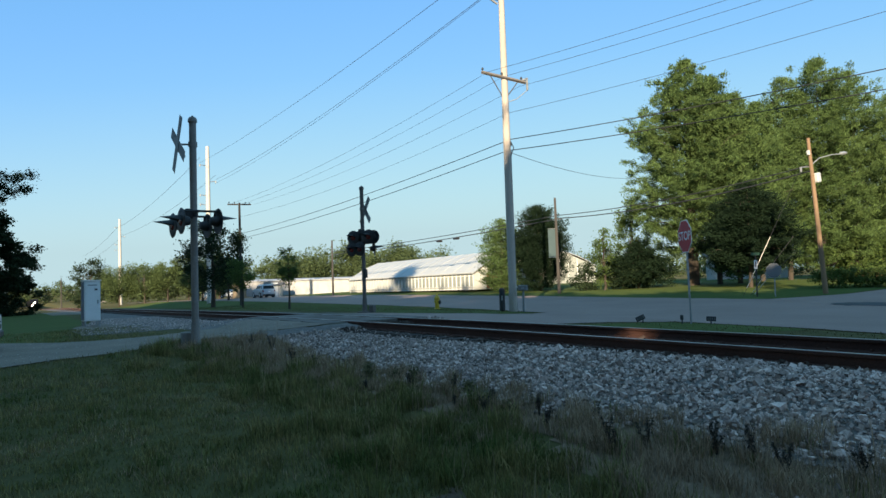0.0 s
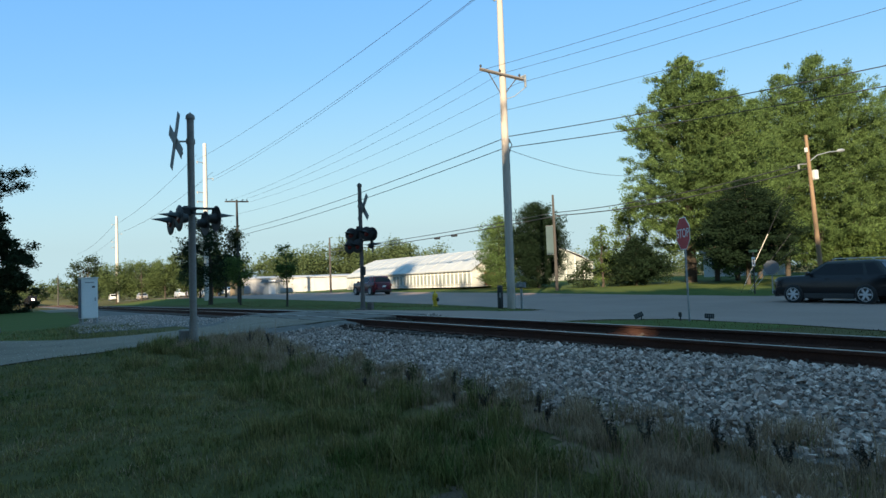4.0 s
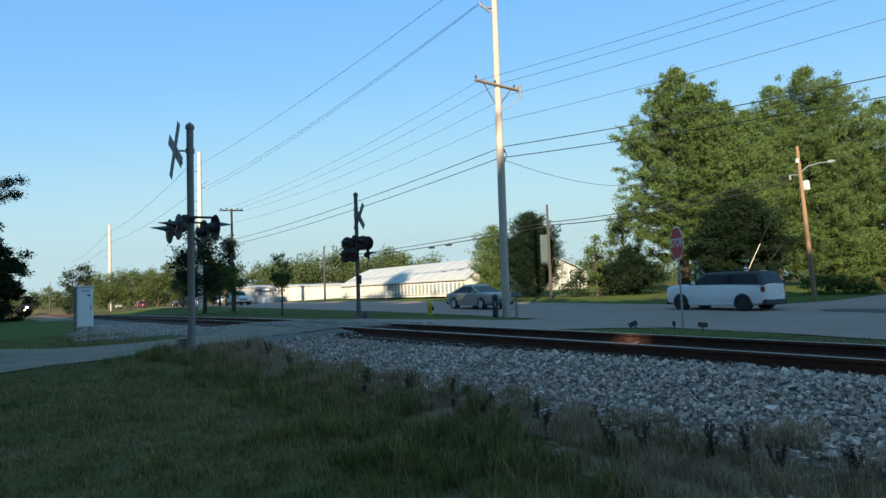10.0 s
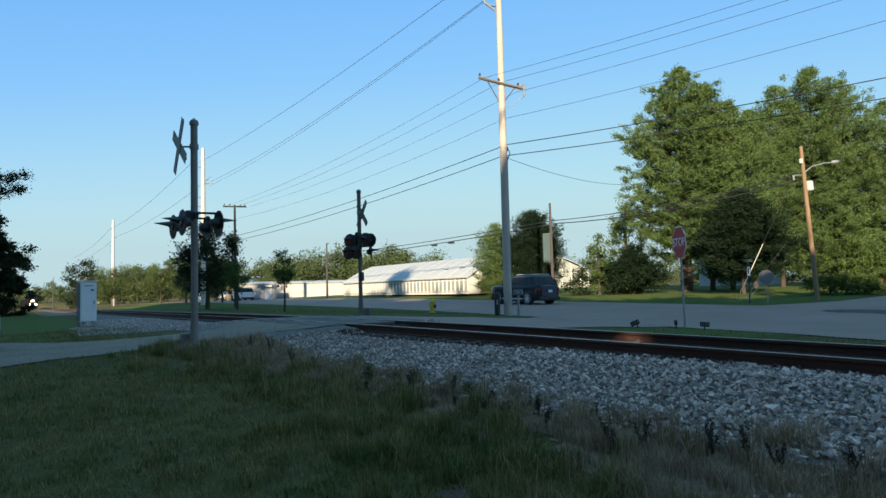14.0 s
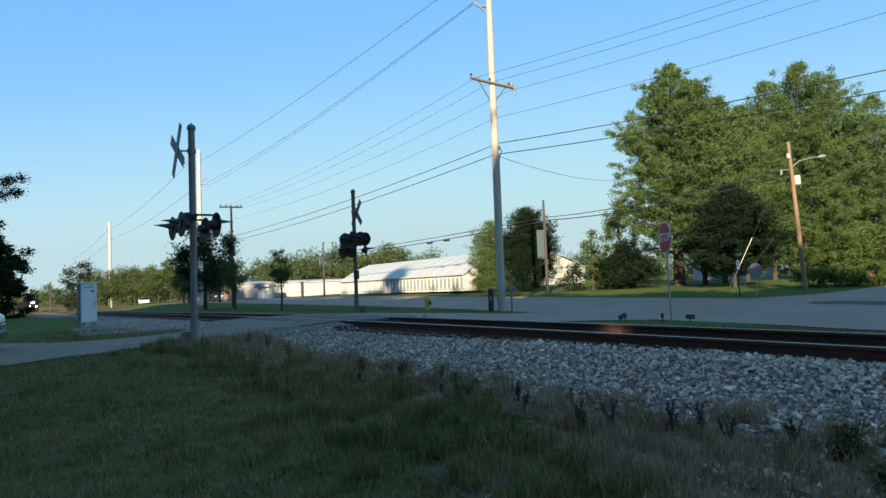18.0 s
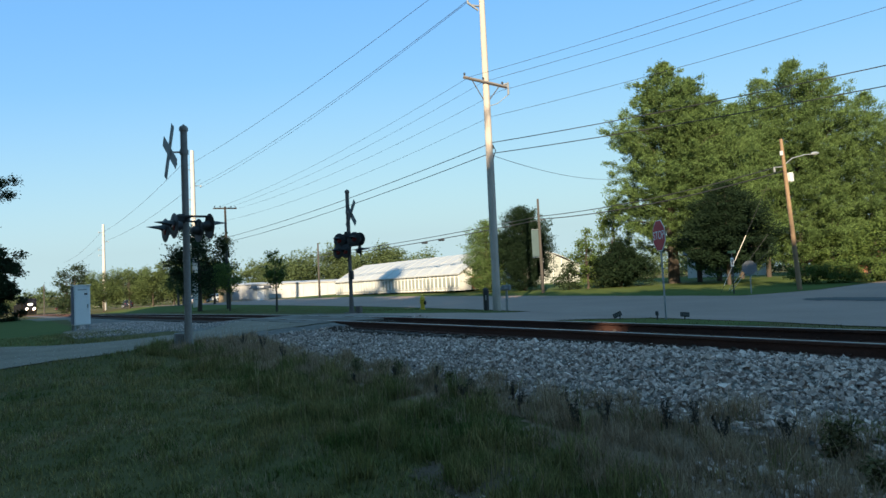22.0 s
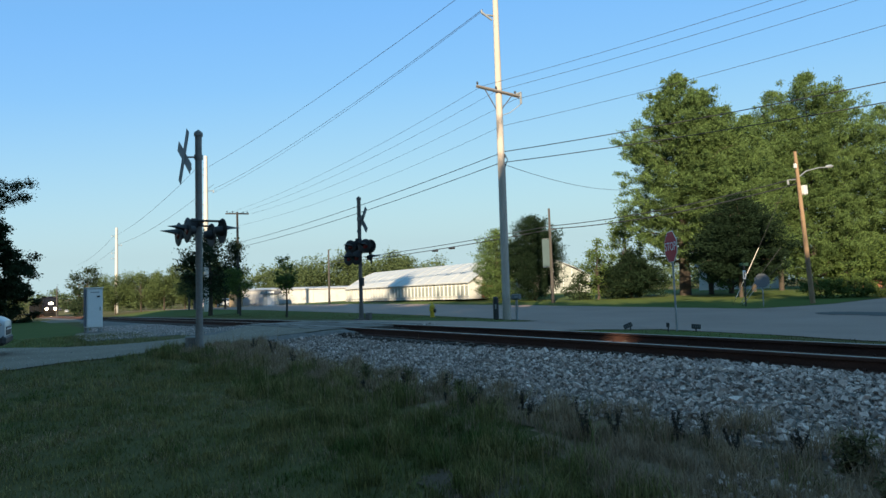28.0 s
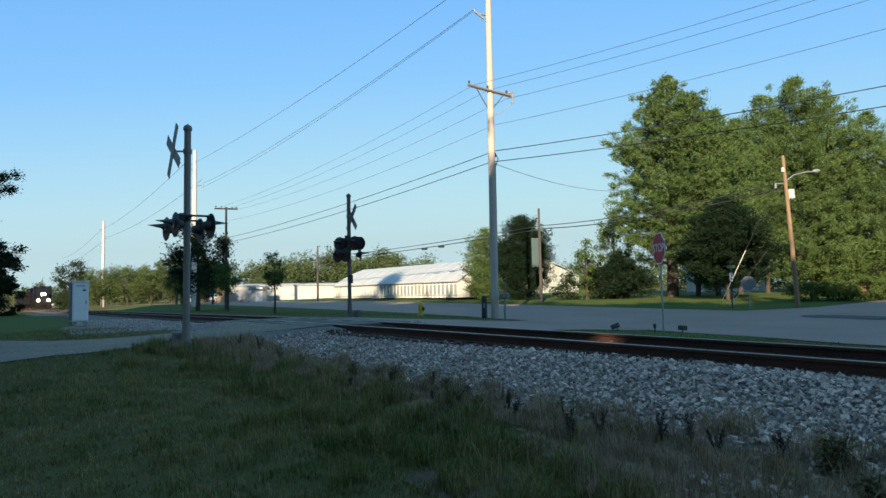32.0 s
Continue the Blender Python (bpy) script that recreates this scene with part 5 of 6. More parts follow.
# corner of the side street: back of a stop sign, street name sign, striped guys
sb = thing("stop_sign", pose(-18.57, 31.95, gz(-18.57, 31.95)), "grey back of an octagonal sign on a thin post", "stop sign")
part("post", Build().box((0, 0, 0.85), (0.05, 0.03, 1.7)), M_GALV, sb)
part("plate", Build().prism(octagon(0.35), -0.02, -0.004, 1), M_SIGNBACK, sb, at=pose(0, -0.03, 1.33, 0, 0, 34))
sn = thing("street_name_sign", pose(-19.47, 31.85, gz(-19.47, 31.85)), "dark post with small green and white street signs", "street sign")
part("post", Build().tube([(0, 0, 0), (0, 0, 2.15)], 0.035, 8), M_TRIM, sn)
part("green_plate", Build().box((0, 0, 2.2), (0.42, 0.02, 0.14), pose(0, 0, 0, 0, 0, 25), 0.004), M_GREENSIGN, sn)
part("white_plate", Build().box((0, -0.05, 1.66), (0.15, 0.015, 0.46), pose(0, 0, 0, 0, 0, 30), 0.003), M_WHITE, sn)
part("character_bar", Build().box((0, -0.062, 1.66), (0.05, 0.006, 0.30), pose(0, 0, 0, 0, 0, 30)), M_TRIM, sn)
for base, top, tail in (((-20.64, 32.48), (-19.39, 33.3, 2.61), (-18.3, 34.1, 5.6)), ((-20.3, 32.6), (-19.22, 32.43, 0.67), (-18.2, 33.2, 2.4)), ((-19.75, 31.9), (-18.98, 32.09, 0.36), (-18.0, 33.0, 1.6))):
    gw = thing("guy_guard", pose(base[0], base[1], gz(base[0], base[1])), "pale plastic guard on a slanting guy wire", "guy wire")
    o = Vector((base[0], base[1], gz(base[0], base[1])))
    u, w = Vector(top) - o, Vector(tail) - o
    part("guard", Build().tube([u * 0.12, u * 0.95], 0.019, 7), M_STEELPOLE, gw)
    part("wire", Build().tube([(0, 0, 0), u, w], 0.01, 5), M_WIRE, gw)


# ---- greenhouses and houses ----
def greenhouse(name, x0, x1, y0, y1, eave, ridge, zb, label, bays, glaze_from=0.45, rot=0.0, fall=0.0, film=M_PLASTIC, wall=M_WALLFILM):
    """A long gabled film greenhouse with ribs; its long wall faces the road."""
    t = thing(name, pose(x0, y0, zb, 0, -fall, rot), label, "greenhouse")
    L, W = x1 - x0, y1 - y0
    part("wall", Build().box((L / 2, 0.05, eave / 2), (L, 0.1, eave)), wall, t)
    part("wall", Build().box((L / 2, W - 0.05, eave / 2), (L, 0.1, eave)), wall, t)
    for xx in (0.05, L - 0.05):
        part("gable", Build().prism([(0.1, 0), (W - 0.1, 0), (W - 0.1, eave), (W / 2, ridge), (0.1, eave)], xx - 0.05, xx + 0.05, 0), wall, t)
    n = 10
    arc = []
    for i in range(n + 1):
        a = i / n
        arc.append((-0.15 + (W / 2 + 0.15) * a, eave + (ridge - eave) * (a + 0.10 * math.sin(math.pi * a))))
    for side in (0, 1):
        prof = [(y if not side else W - y, z) for y, z in arc]
        prof = prof + [(y, z - 0.06) for y, z in prof[::-1]]
        part("roof", Build().prism(prof, -0.15, L + 0.15, 0), film, t, "white film roof")
    for i in range(bays + 1):
        xx = L * i / bays
        part("rib", Build().box((min(max(xx, 0.05), L - 0.05), -0.03, eave / 2), (0.07, 0.06, eave)), M_FRAME if i >= bays * glaze_from else film, t)
        if i % 3 == 0:
            part("rib", Build().tube([(xx, y, z + 0.004) for y, z in arc], 0.03, 5), film, t)
    for i in range(int(bays * glaze_from), bays):
        part("pane", Build().box((L * (i + 0.5) / bays, -0.012, eave * 0.52), (L / bays - 0.22, 0.03, eave * 0.6)), M_PANE, t)
    for i in range(1, int(W / 1.1)):
        yy = W * i / int(W / 1.1)
        part("gable_mullion", Build().box((L + 0.02, yy, (eave + (ridge - eave) * (1 - abs(2 * yy / W - 1))) / 2), (0.06, 0.06, eave + (ridge - eave) * (1 - abs(2 * yy / W - 1)) - 0.1)), M_FRAME, t)
    part("sill", Build().box((L / 2, -0.05, 0.25), (L, 0.06, 0.12)), film, t)
    part("gutter", Build().box((L / 2, -0.17, eave), (L, 0.12, 0.1)), film, t)
    return t


gh = greenhouse("greenhouse", -75.3, -48.8, 35.2, 43.6, 1.52, 3.60, -0.74, "long white film greenhouse with a sunlit gabled roof", 38, fall=0.76)
part("gable_door", Build().box((26.56, 4.4, 0.95), (0.08, 1.5, 1.9)), M_FRAME, gh)
part("open_bay", Build().box((26.56, 2.2, 0.75), (0.08, 1.5, 1.3)), M_BRICK, gh, "brown opening")
greenhouse("greenhouse", -95.4, -79.9, 28.1, 36.1, 2.25, 2.55, -1.25, "low long grey-white film greenhouse", 9, 1.0, rot=57, film=M_FILM_DULL, wall=M_FILM_DULL)
greenhouse("greenhouse", -74.3, -62.3, 64.1, 73.1, 2.3, 4.5, -0.6, "white glazed greenhouse with a sunlit gable behind shrubs", 8, 0.0, rot=-45, wall=M_PANE)


def house(name, x, y, w, d, h, roof_h, rot, wall, label, windows=3):
    t = thing(name, pose(x, y, gz(x, y) - 0.1, 0, 0, rot), label, "house")
    part("wall", Build().box((0, 0, h / 2), (w, d, h)), wall, t)
    part("roof", Build().prism([(-d / 2 - 0.4, h), (d / 2 + 0.4, h), (0, h + roof_h)], -w / 2 - 0.4, w / 2 + 0.4, 0), M_ROOF, t)
    for i in range(windows):
        xx = -w / 2 + w * (i + 0.5) / windows
        wd = part("window", Build().box((xx, -d / 2 - 0.03, h * 0.55), (1.2, 0.06, 1.2)), M_FRAME, t)
        for k in (-1, 1):
            part("pane", Build().box((xx + 0.28 * k, -d / 2 - 0.065, h * 0.55), (0.5, 0.012, 1.05)), M_GLASSDARK, wd)
    part("door", Build().box((w * 0.08, -d / 2 - 0.03, 1.05), (0.95, 0.06, 2.1)), M_FRAME, t)
    return t


house("house", -41.8, 66.5, 8, 6, 2.6, 1.4, 35, M_SIDING, "white sided house behind the pines")
house("house", -26.6, 68.2, 12, 8, 2.9, 2.2, 25, M_BRICK, "low red-brick house lit by the sun")
house("shed", -90.0, 30.6, 1.9, 1.4, 1.75, 0.4, 57, M_PLASTIC, "small white shed before a low greenhouse", 0)
kiosk = thing("wooden_shed", pose(-93.8, 26.8, gz(-93.8, 26.8), 0, 0, 57), "small tan wooden shed by the road", "shed")
part("wall", Build().box((0, 0, 0.9), (1.5, 1.4, 1.8)), M_TAN, kiosk)
part("roof", Build().box((0, 0, 1.85), (1.7, 1.6, 0.1)), M_TAN, kiosk)
for i, (bx_, by_, bh, br) in enumerate([(-19.4, 39.3, 1.2, 1.0), (-18.0, 40.2, 1.3, 1.1), (-16.9, 41.0, 1.35, 1.1), (-15.6, 41.9, 1.3, 1.1)]):
    broadleaf("hedge_bush", bx_, by_, bh, br, "clipped rounded green bush", 60 + i, n=60, size=0.12, clear=0.0, trunk=0.05, group="hedge bushes")


# ---- vehicles ----
def section_body(stations, n_top):
    """Lofts cross-sections along x: each station is (x, [(y, z), ...]) for one side, mirrored."""
    b = Build()
    k = len(stations[0][1])
    vs = []
    for x, half in stations:
        ring = [(x, -y, z) for y, z in half] + [(x, y, z) for y, z in reversed(half)]
        vs += ring
    n = 2 * k
    fs = [(i * n + j, i * n + (j + 1) % n, (i + 1) * n + (j + 1) % n, (i + 1) * n + j) for i in range(len(stations) - 1) for j in range(n)]
    fs += [tuple(range(n))[::-1], tuple((len(stations) - 1) * n + j for j in range(n))]
    b.add(vs, fs, None, True)
    return b


def car(name, label, colour, L, W, H, wb, kind, r=0.35, category="car", lid=None, cut=None, chrome=False, rims=None, sill=None):
    """A car with its nose at plus x, standing on z = 0. kind: suv, sedan or van."""
    t = thing(name, pose(0, 0, 0), label, category)
    h, w = H, W / 2
    hood = {"suv": 0.675, "sedan": 0.635, "van": 0.67}[kind] * h
    belt = {"suv": 0.65, "sedan": 0.65, "van": 0.67}[kind] * h
    g = 0.22
    def low(z):
        return [(w * 0.80, g), (w * 0.97, g + 0.10), (w * 1.0, z * 0.62), (w * 0.985, z * 0.86), (w * 0.93, z), (0.0, z + 0.03)]
    cowl = L * {"suv": 0.22, "sedan": 0.25, "van": 0.27}[kind]
    trunk = -L / 2 + {"suv": 0.0, "sedan": 0.75, "van": 0.0}[kind]
    st = []
    for i in range(27):
        x = -L / 2 + L * (0.5 - 0.5 * math.cos(math.pi * i / 26))
        e = abs(x) / (L / 2)
        if x > cowl:
            q = (x - cowl) / (L / 2 - cowl)
            top = belt + (hood * 0.90 - belt) * q ** 1.6 - 0.30 * h * max(0.0, q - 0.80) ** 1.5 * 5 * 0.45
        else:
            top = belt - 0.03 * h * max(0.0, (trunk - x)) - 0.10 * h * max(0.0, -x / (L / 2) - 0.95) * 20 * 0.35
        bot = g + 0.10 * max(0.0, e - 0.72) / 0.28
        wf = w * (1 - 0.05 * e ** 3 - 0.10 * max(0.0, (e - 0.70) / 0.30) ** 2 - 0.16 * max(0.0, (e - 0.90) / 0.10) ** 2)
        d = top - bot
        st.append((x, [(wf * 0.84, bot), (wf * 0.955, bot + 0.06), (wf * 0.99, bot + 0.22 * d), (wf * 1.0, bot + 0.50 * d), (wf * 0.985, bot + 0.66 * d), (wf * 0.975, bot + 0.84 * d), (wf * 0.93, top - 0.02), (wf * 0.86, top + 0.015), (0.0, top + 0.035)]))
    part("body", section_body(st, 0), colour, t)
    # the cabin: painted pillars and roof, panes let into the sides
    rear, front = {"suv": (-L / 2 + 0.08, L * 0.225), "sedan": (-L / 2 + 0.42, L * 0.25), "van": (-L / 2 + 0.06, L * 0.255)}[kind]
    rt, ft = {"suv": (-L / 2 + 0.50, L * 0.055), "sedan": (-L * 0.17, L * 0.055), "van": (-L / 2 + 0.30, L * 0.10)}[kind]
    zr = h - 0.10
    def level(x0, x1, y, z, k):
        """One ring of the cabin with rounded corners."""
        return [(x0 + k, -y, z), (x1 - k, -y, z), (x1, -y + k, z), (x1, y - k, z), (x1 - k, y, z), (x0 + k, y, z), (x0, y - k, z), (x0, -y + k, z)]
    cb = Build()
    rings = [level(rear, front, w * 0.925, belt - 0.03, 0.10), level(rt, ft, w * 0.765, zr, 0.10), level(rt + 0.05, ft - 0.06, w * 0.72, zr + 0.05, 0.12), level(rt + 0.16, ft - 0.22, w * 0.60, h - 0.015, 0.16), level(rt + 0.5, ft - 0.6, w * 0.3, h, 0.16)]
    cb.add([p for q in rings for p in q], [(i * 8 + j, i * 8 + (j + 1) % 8, (i + 1) * 8 + (j + 1) % 8, (i + 1) * 8 + j) for i in range(4) for j in range(8)] + [tuple(range(32, 40))], None, True)
    part("cabin", cb, lid or colour, t)
    def pane(name, p, out, ins):
        """A dark pane with thickness, its corners p pushed outwards."""
        o = Vector(out).normalized()
        pb = Build().add([tuple(Vector(q) - o * 0.02) for q in p] + [tuple(Vector(q) + o * ins) for q in p], [(3, 2, 1, 0), (4, 5, 6, 7), (0, 1, 5, 4), (1, 2, 6, 5), (2, 3, 7, 6), (3, 0, 4, 7)])
        part(name, pb, M_GLASSDARK, t, "dark tinted glass")
    def on_side(s, f, q):
        """A point of the cabin's side: f from rear to front, q from belt to roof."""
        z0, z1 = belt - 0.03, zr
        x0, x1 = rear + 0.10 + (rt - rear) * q, front - 0.10 + (ft - front) * q
        return (x0 + (x1 - x0) * f, s * w * (0.925 - 0.16 * q), z0 + (z1 - z0) * q)
    cuts = {"suv": ((0.04, 0.22, 0.05, 0.22), (0.27, 0.60, 0.26, 0.59), (0.612, 0.95, 0.60, 0.945)), "sedan": ((0.12, 0.20, 0.14, 0.20), (0.21, 0.57, 0.21, 0.56), (0.59, 0.955, 0.58, 0.945)), "van": ((0.015, 0.335, 0.02, 0.335), (0.342, 0.62, 0.342, 0.62), (0.635, 0.95, 0.635, 0.94))}[kind]
    cuts = cut or cuts
    for s in (-1, 1):
        for f0, f1, f2, f3 in cuts:
            pane("side_window", [on_side(s, f0, 0.10), on_side(s, f1, 0.10), on_side(s, f3, 0.93), on_side(s, f2, 0.93)], (0, s, 0.35), 0.006)
        if chrome:
            line = [on_side(s, cuts[1][0] - 0.012, 0.06), on_side(s, 0.955, 0.06), on_side(s, 0.945, 0.96), on_side(s, cuts[1][2] - 0.012, 0.96)]
            part("window_trim", Build().tube([(p[0], p[1] + s * 0.006, p[2]) for p in line + line[:1]], 0.011, 5), M_ALLOY, t, "chrome window surround")
    for x0, x1, o, nm in ((front, ft, 1, "windscreen"), (rear, rt, -1, "rear_window")):
        def across(q, y):
            return (x0 + (x1 - x0) * q, y, belt - 0.03 + (zr - belt + 0.03) * q)
        lo_q = 0.06 if o > 0 else 0.16
        pane(nm, [across(lo_q, -w * 0.80), across(lo_q, w * 0.80), across(0.93, w * 0.68), across(0.93, -w * 0.68)], (o, 0, 0.6), 0.006)
    for s in (-1, 1):
        part("door_mirror", Build().box((L * 0.155, s * (w + 0.08), belt + 0.08), (0.14, 0.2, 0.14), None, 0.04), colour, t)
        part("sill_trim", Build().box((0, s * w * 0.97, g + 0.06), (wb - 2 * r - 0.1, 0.05, 0.20 if sill is None else 0.12), None, 0.015), sill or M_TRIM, t)
        for f in (0.28, 0.62):
            part("door_handle", Build().box((rear + (front - rear) * f + 0.2, s * (w + 0.004), belt * 0.88), (0.18, 0.03, 0.03), None, 0.01), colour, t)
        part("headlamp", Build().box((L / 2 - 0.25, s * w * 0.74, hood * 0.77), (0.40, 0.26, 0.13), None, 0.055), M_LAMP, t)
        part("tail_lamp", Build().box((-L / 2 + 0.15, s * w * 0.77, belt * 0.80), (0.18, 0.22, 0.24), None, 0.04), M_TAIL, t)
        if kind != "sedan":
            part("roof_rail", Build().tube([(rt + 0.2, s * w * 0.62, h + 0.02), (rt + 0.35, s * w * 0.62, h + 0.06), (ft - 0.45, s * w * 0.62, h + 0.06), (ft - 0.3, s * w * 0.62, h + 0.02)], 0.020, 6), M_ALLOY if lid is None else M_TRIM, t)
    part("front_bumper", Build().box((L / 2 - 0.10, 0, g + 0.13), (0.26, W * 0.80, 0.22), None, 0.06), M_TRIM, t)
    part("grille", Build().box((L / 2 - 0.015, 0, hood * 0.60), (0.06, W * 0.46, 0.20), None, 0.02), M_TRIM, t)
    for dz in (0.56, 0.61, 0.66) if kind == "suv" else (0.64,):
        part("grille_bar", Build().box((L / 2 + 0.012, 0, hood * dz), (0.03, W * 0.44, 0.03), None, 0.01), M_ALLOY, t, "bright grille bar")
    for side in (-1, 1):
        part("fog_lamp", Build().box((L / 2 - 0.04, side * w * 0.62, g + 0.16), (0.06, 0.16, 0.07), None, 0.02), M_LAMP, t)
    if kind == "suv":
        part("lower_fascia", Build().box((L / 2 - 0.06, 0, g + 0.20), (0.20, W * 0.86, 0.16), None, 0.05), M_TRIM, t)
    part("rear_bumper", Build().box((-L / 2 + 0.10, 0, g + 0.16), (0.26, W * 0.84, 0.26), None, 0.06), M_TRIM, t)
    part("rear_plate", Build().box((-L / 2 - 0.012, 0, belt * 0.70), (0.02, 0.3, 0.15)), M_WHITE, t)
    for xx in (-wb / 2, wb / 2):
        for s in (-1, 1):
            part("wheel_arch", Build().tube([(xx, s * (w - 0.22), r + 0.0), (xx, s * (w + 0.006), r)], r + 0.035, 24), M_TRIM, t)
            wh = part("wheel", Build().lathe([(r * 0.62, -0.11), (r * 0.92, -0.115), (r, -0.085), (r, 0.085), (r * 0.92, 0.115), (r * 0.62, 0.11), (r * 0.62, -0.11)], 24, caps=False), M_TYRE, t, "black tyre", at=pose(xx, s * (w - 0.07), r) @ pose(0, 0, 0, 90, 0, 0))
            part("brake_disc", Build().lathe([(r * 0.60, -0.035), (r * 0.60, 0.035)], 16), M_TRIM, wh)
            rim = Build().lathe([(r * 0.62, -0.09), (r * 0.70, -0.118), (r * 0.745, -0.115), (r * 0.745, 0.115), (r * 0.70, 0.118), (r * 0.62, 0.09), (r * 0.62, -0.09)], 24, caps=False)
            for k in range(6):
                a = 2 * math.pi * k / 6
                rim.box((r * 0.38, 0, 0.0), (r * 0.58, r * 0.20, 0.21), pose(0, 0, 0, 0, 0, math.degrees(a)))
            rim.lathe([(r * 0.15, -0.11), (r * 0.15, 0.11)], 12)
            part("rim", rim, rims or M_ALLOY, wh)
    return t


M_DARKRIM = mat("dark_alloy_rim", (0.05, 0.048, 0.05), (0.03, 0.03, 0.032), rough=0.4, metal=0.6)
maroon = car("suv", "dark maroon mid-size utility vehicle driving on the road", paint("maroon_paint", (0.085, 0.006, 0.016)), 4.70, 1.85, 1.70, 2.86, "suv", 0.36, cut=((0.0, 0.15, 0.0, 0.10), (0.40, 0.66, 0.38, 0.655), (0.675, 0.95, 0.67, 0.94)), chrome=True)
black_suv = car("suv", "black compact utility vehicle driving on the road", paint("black_paint", (0.012, 0.012, 0.014)), 4.55, 1.82, 1.66, 2.70, "suv", 0.35)
dark_suv = car("suv", "dark navy large utility vehicle driving on the road", paint("navy_paint", (0.016, 0.017, 0.026)), 4.85, 1.90, 1.80, 2.79, "suv", 0.38)
M_BEIGE = paint("beige_silver_paint", (0.30, 0.262, 0.225), 0.3)
for s in (-1, 1):
    part("side_step", Build().tube([(-0.95, s * 0.98, 0.36), (0.95, s * 0.98, 0.36)], 0.035, 8), M_ALLOY, dark_suv, "bright side step")
sedan = car("sedan", "beige-silver saloon driving on the road", M_BEIGE, 4.80, 1.83, 1.48, 2.73, "sedan", 0.34, sill=M_BEIGE)
white_van = car("minivan", "white minivan driving on the road", paint("white_paint", (0.72, 0.72, 0.72)), 5.05, 1.95, 1.72, 3.10, "van", 0.36, lid=M_TRIM, rims=M_DARKRIM, sill=M_ALLOY)
explorer = car("suv", "white large utility vehicle with dark sills driving", paint("pearl_white_paint", (0.74, 0.74, 0.73)), 4.82, 2.0, 1.77, 2.90, "suv", 0.38)
silver_suv = car("suv", "silver compact utility vehicle driving away", paint("silver_paint", (0.42, 0.43, 0.45), 0.3), 4.6, 1.83, 1.70, 2.66, "suv", 0.35)
parked = car("sedan", "silver saloon parked at the edge of the gravel road", paint("parked_silver_paint", (0.40, 0.41, 0.42), 0.3), 4.7, 1.8, 1.45, 2.7, "sedan", 0.33)
parked.matrix_basis = pose(-17.95, -2.62, gz(-17.95, -2.62) + 0.02, 0, 0, 84)
rr = random.Random(21)
PARKED_PAINT = paint("far_car_paint", (0.5, 0.5, 0.5))
for px, py, rot in ((-110, 33.5, 20), (-104, 33.8, 15), (-121, 33.0, 25), (-128, 30.8, 180)):
    c = car("parked_car", "small pale car parked along the far road", PARKED_PAINT, 4.6, 1.8, 1.5, 2.7, "sedan", 0.33)
    c.matrix_basis = pose(px, py, gz(px, py) + 0.01, 0, 0, rot)

# ---- locomotive ----
M_LOCO = mat("loco_blue", (0.010, 0.011, 0.017), (0.007, 0.008, 0.012), rough=0.9, scale=1.0, fine=12, spec=0.05)
M_LOCODARK = mat("loco_underframe", (0.014, 0.013, 0.012), (0.010, 0.009, 0.009), rough=0.95, scale=2, fine=15, spec=0.05)
M_LIGHT = glow("lit_headlight", (1.0, 0.74, 0.48), 25)
loco = thing("locomotive", pose(0, 0, 0), "dark diesel locomotive with headlight and ditch lights on", "locomotive")
part("platform", Build().box((-10.5, 0, 1.35), (21.0, 3.0, 0.35), None, 0.04), M_LOCODARK, loco)
part("nose", Build().prism([(0, 1.5), (-0.3, 2.9), (-1.6, 3.05), (-1.6, 1.5)], -0.95, 0.95, 1), M_LOCO, loco)
cabp = part("cab", Build().prism([(-1.6, 1.5), (-1.75, 3.3), (-2.05, 4.35), (-2.6, 4.6), (-4.3, 4.6), (-4.4, 1.5)], -1.5, 1.5, 1), M_LOCO, loco)
for s in (-1, 1):
    part("windshield", Build().box((0, s * 0.62, 0), (0.03, 0.9, 0.62), pose(-1.84, 0, 3.75, 0, -15, 0), 0.01), M_GLASSDARK, cabp)
    part("side_window", Build().box((-3.2, s * 1.51, 3.6), (1.0, 0.03, 0.7)), M_GLASSDARK, cabp)
    part("ditch_light", Build().lathe([(0.24, 0), (0.24, 0.12), (0.02, 0.18)], 12, pose(0.28, s * 0.85, 1.78, 0, 90, 0)), M_LIGHT, loco, "bright ditch light")
    part("handrail", Build().tube([(0.1, s * 1.3, 1.5), (0.1, s * 1.3, 2.5), (-1.4, s * 1.45, 2.5)], 0.03, 6), M_LOCODARK, loco)
    part("number_board", Build().box((-2.0, s * 0.8, 4.47), (0.06, 0.5, 0.18), None, 0.01), M_TRIM, cabp)
part("headlight", Build().lathe([(0.22, 0), (0.22, 0.06), (0.02, 0.1)], 12, pose(-0.28, 0.2, 2.98, 0, 90, 0)).lathe([(0.22, 0), (0.22, 0.06), (0.02, 0.1)], 12, pose(-0.28, -0.2, 2.98, 0, 90, 0)), M_LIGHT, loco, "bright twin headlight")
part("long_hood", Build().box((-12.3, 0, 2.95), (15.6, 1.9, 2.9), None, 0.12), M_LOCO, loco)
part("radiator", Build().box((-18.2, 0, 4.3), (3.4, 3.0, 0.7), None, 0.15), M_LOCO, loco)
part("exhaust_stack", Build().box((-11.0, 0, 4.5), (1.2, 0.6, 0.3), None, 0.05), M_LOCODARK, loco)
part("fuel_tank", Build().box((-10.5, 0, 0.85), (6.0, 2.7, 0.8), None, 0.2), M_LOCODARK, loco)
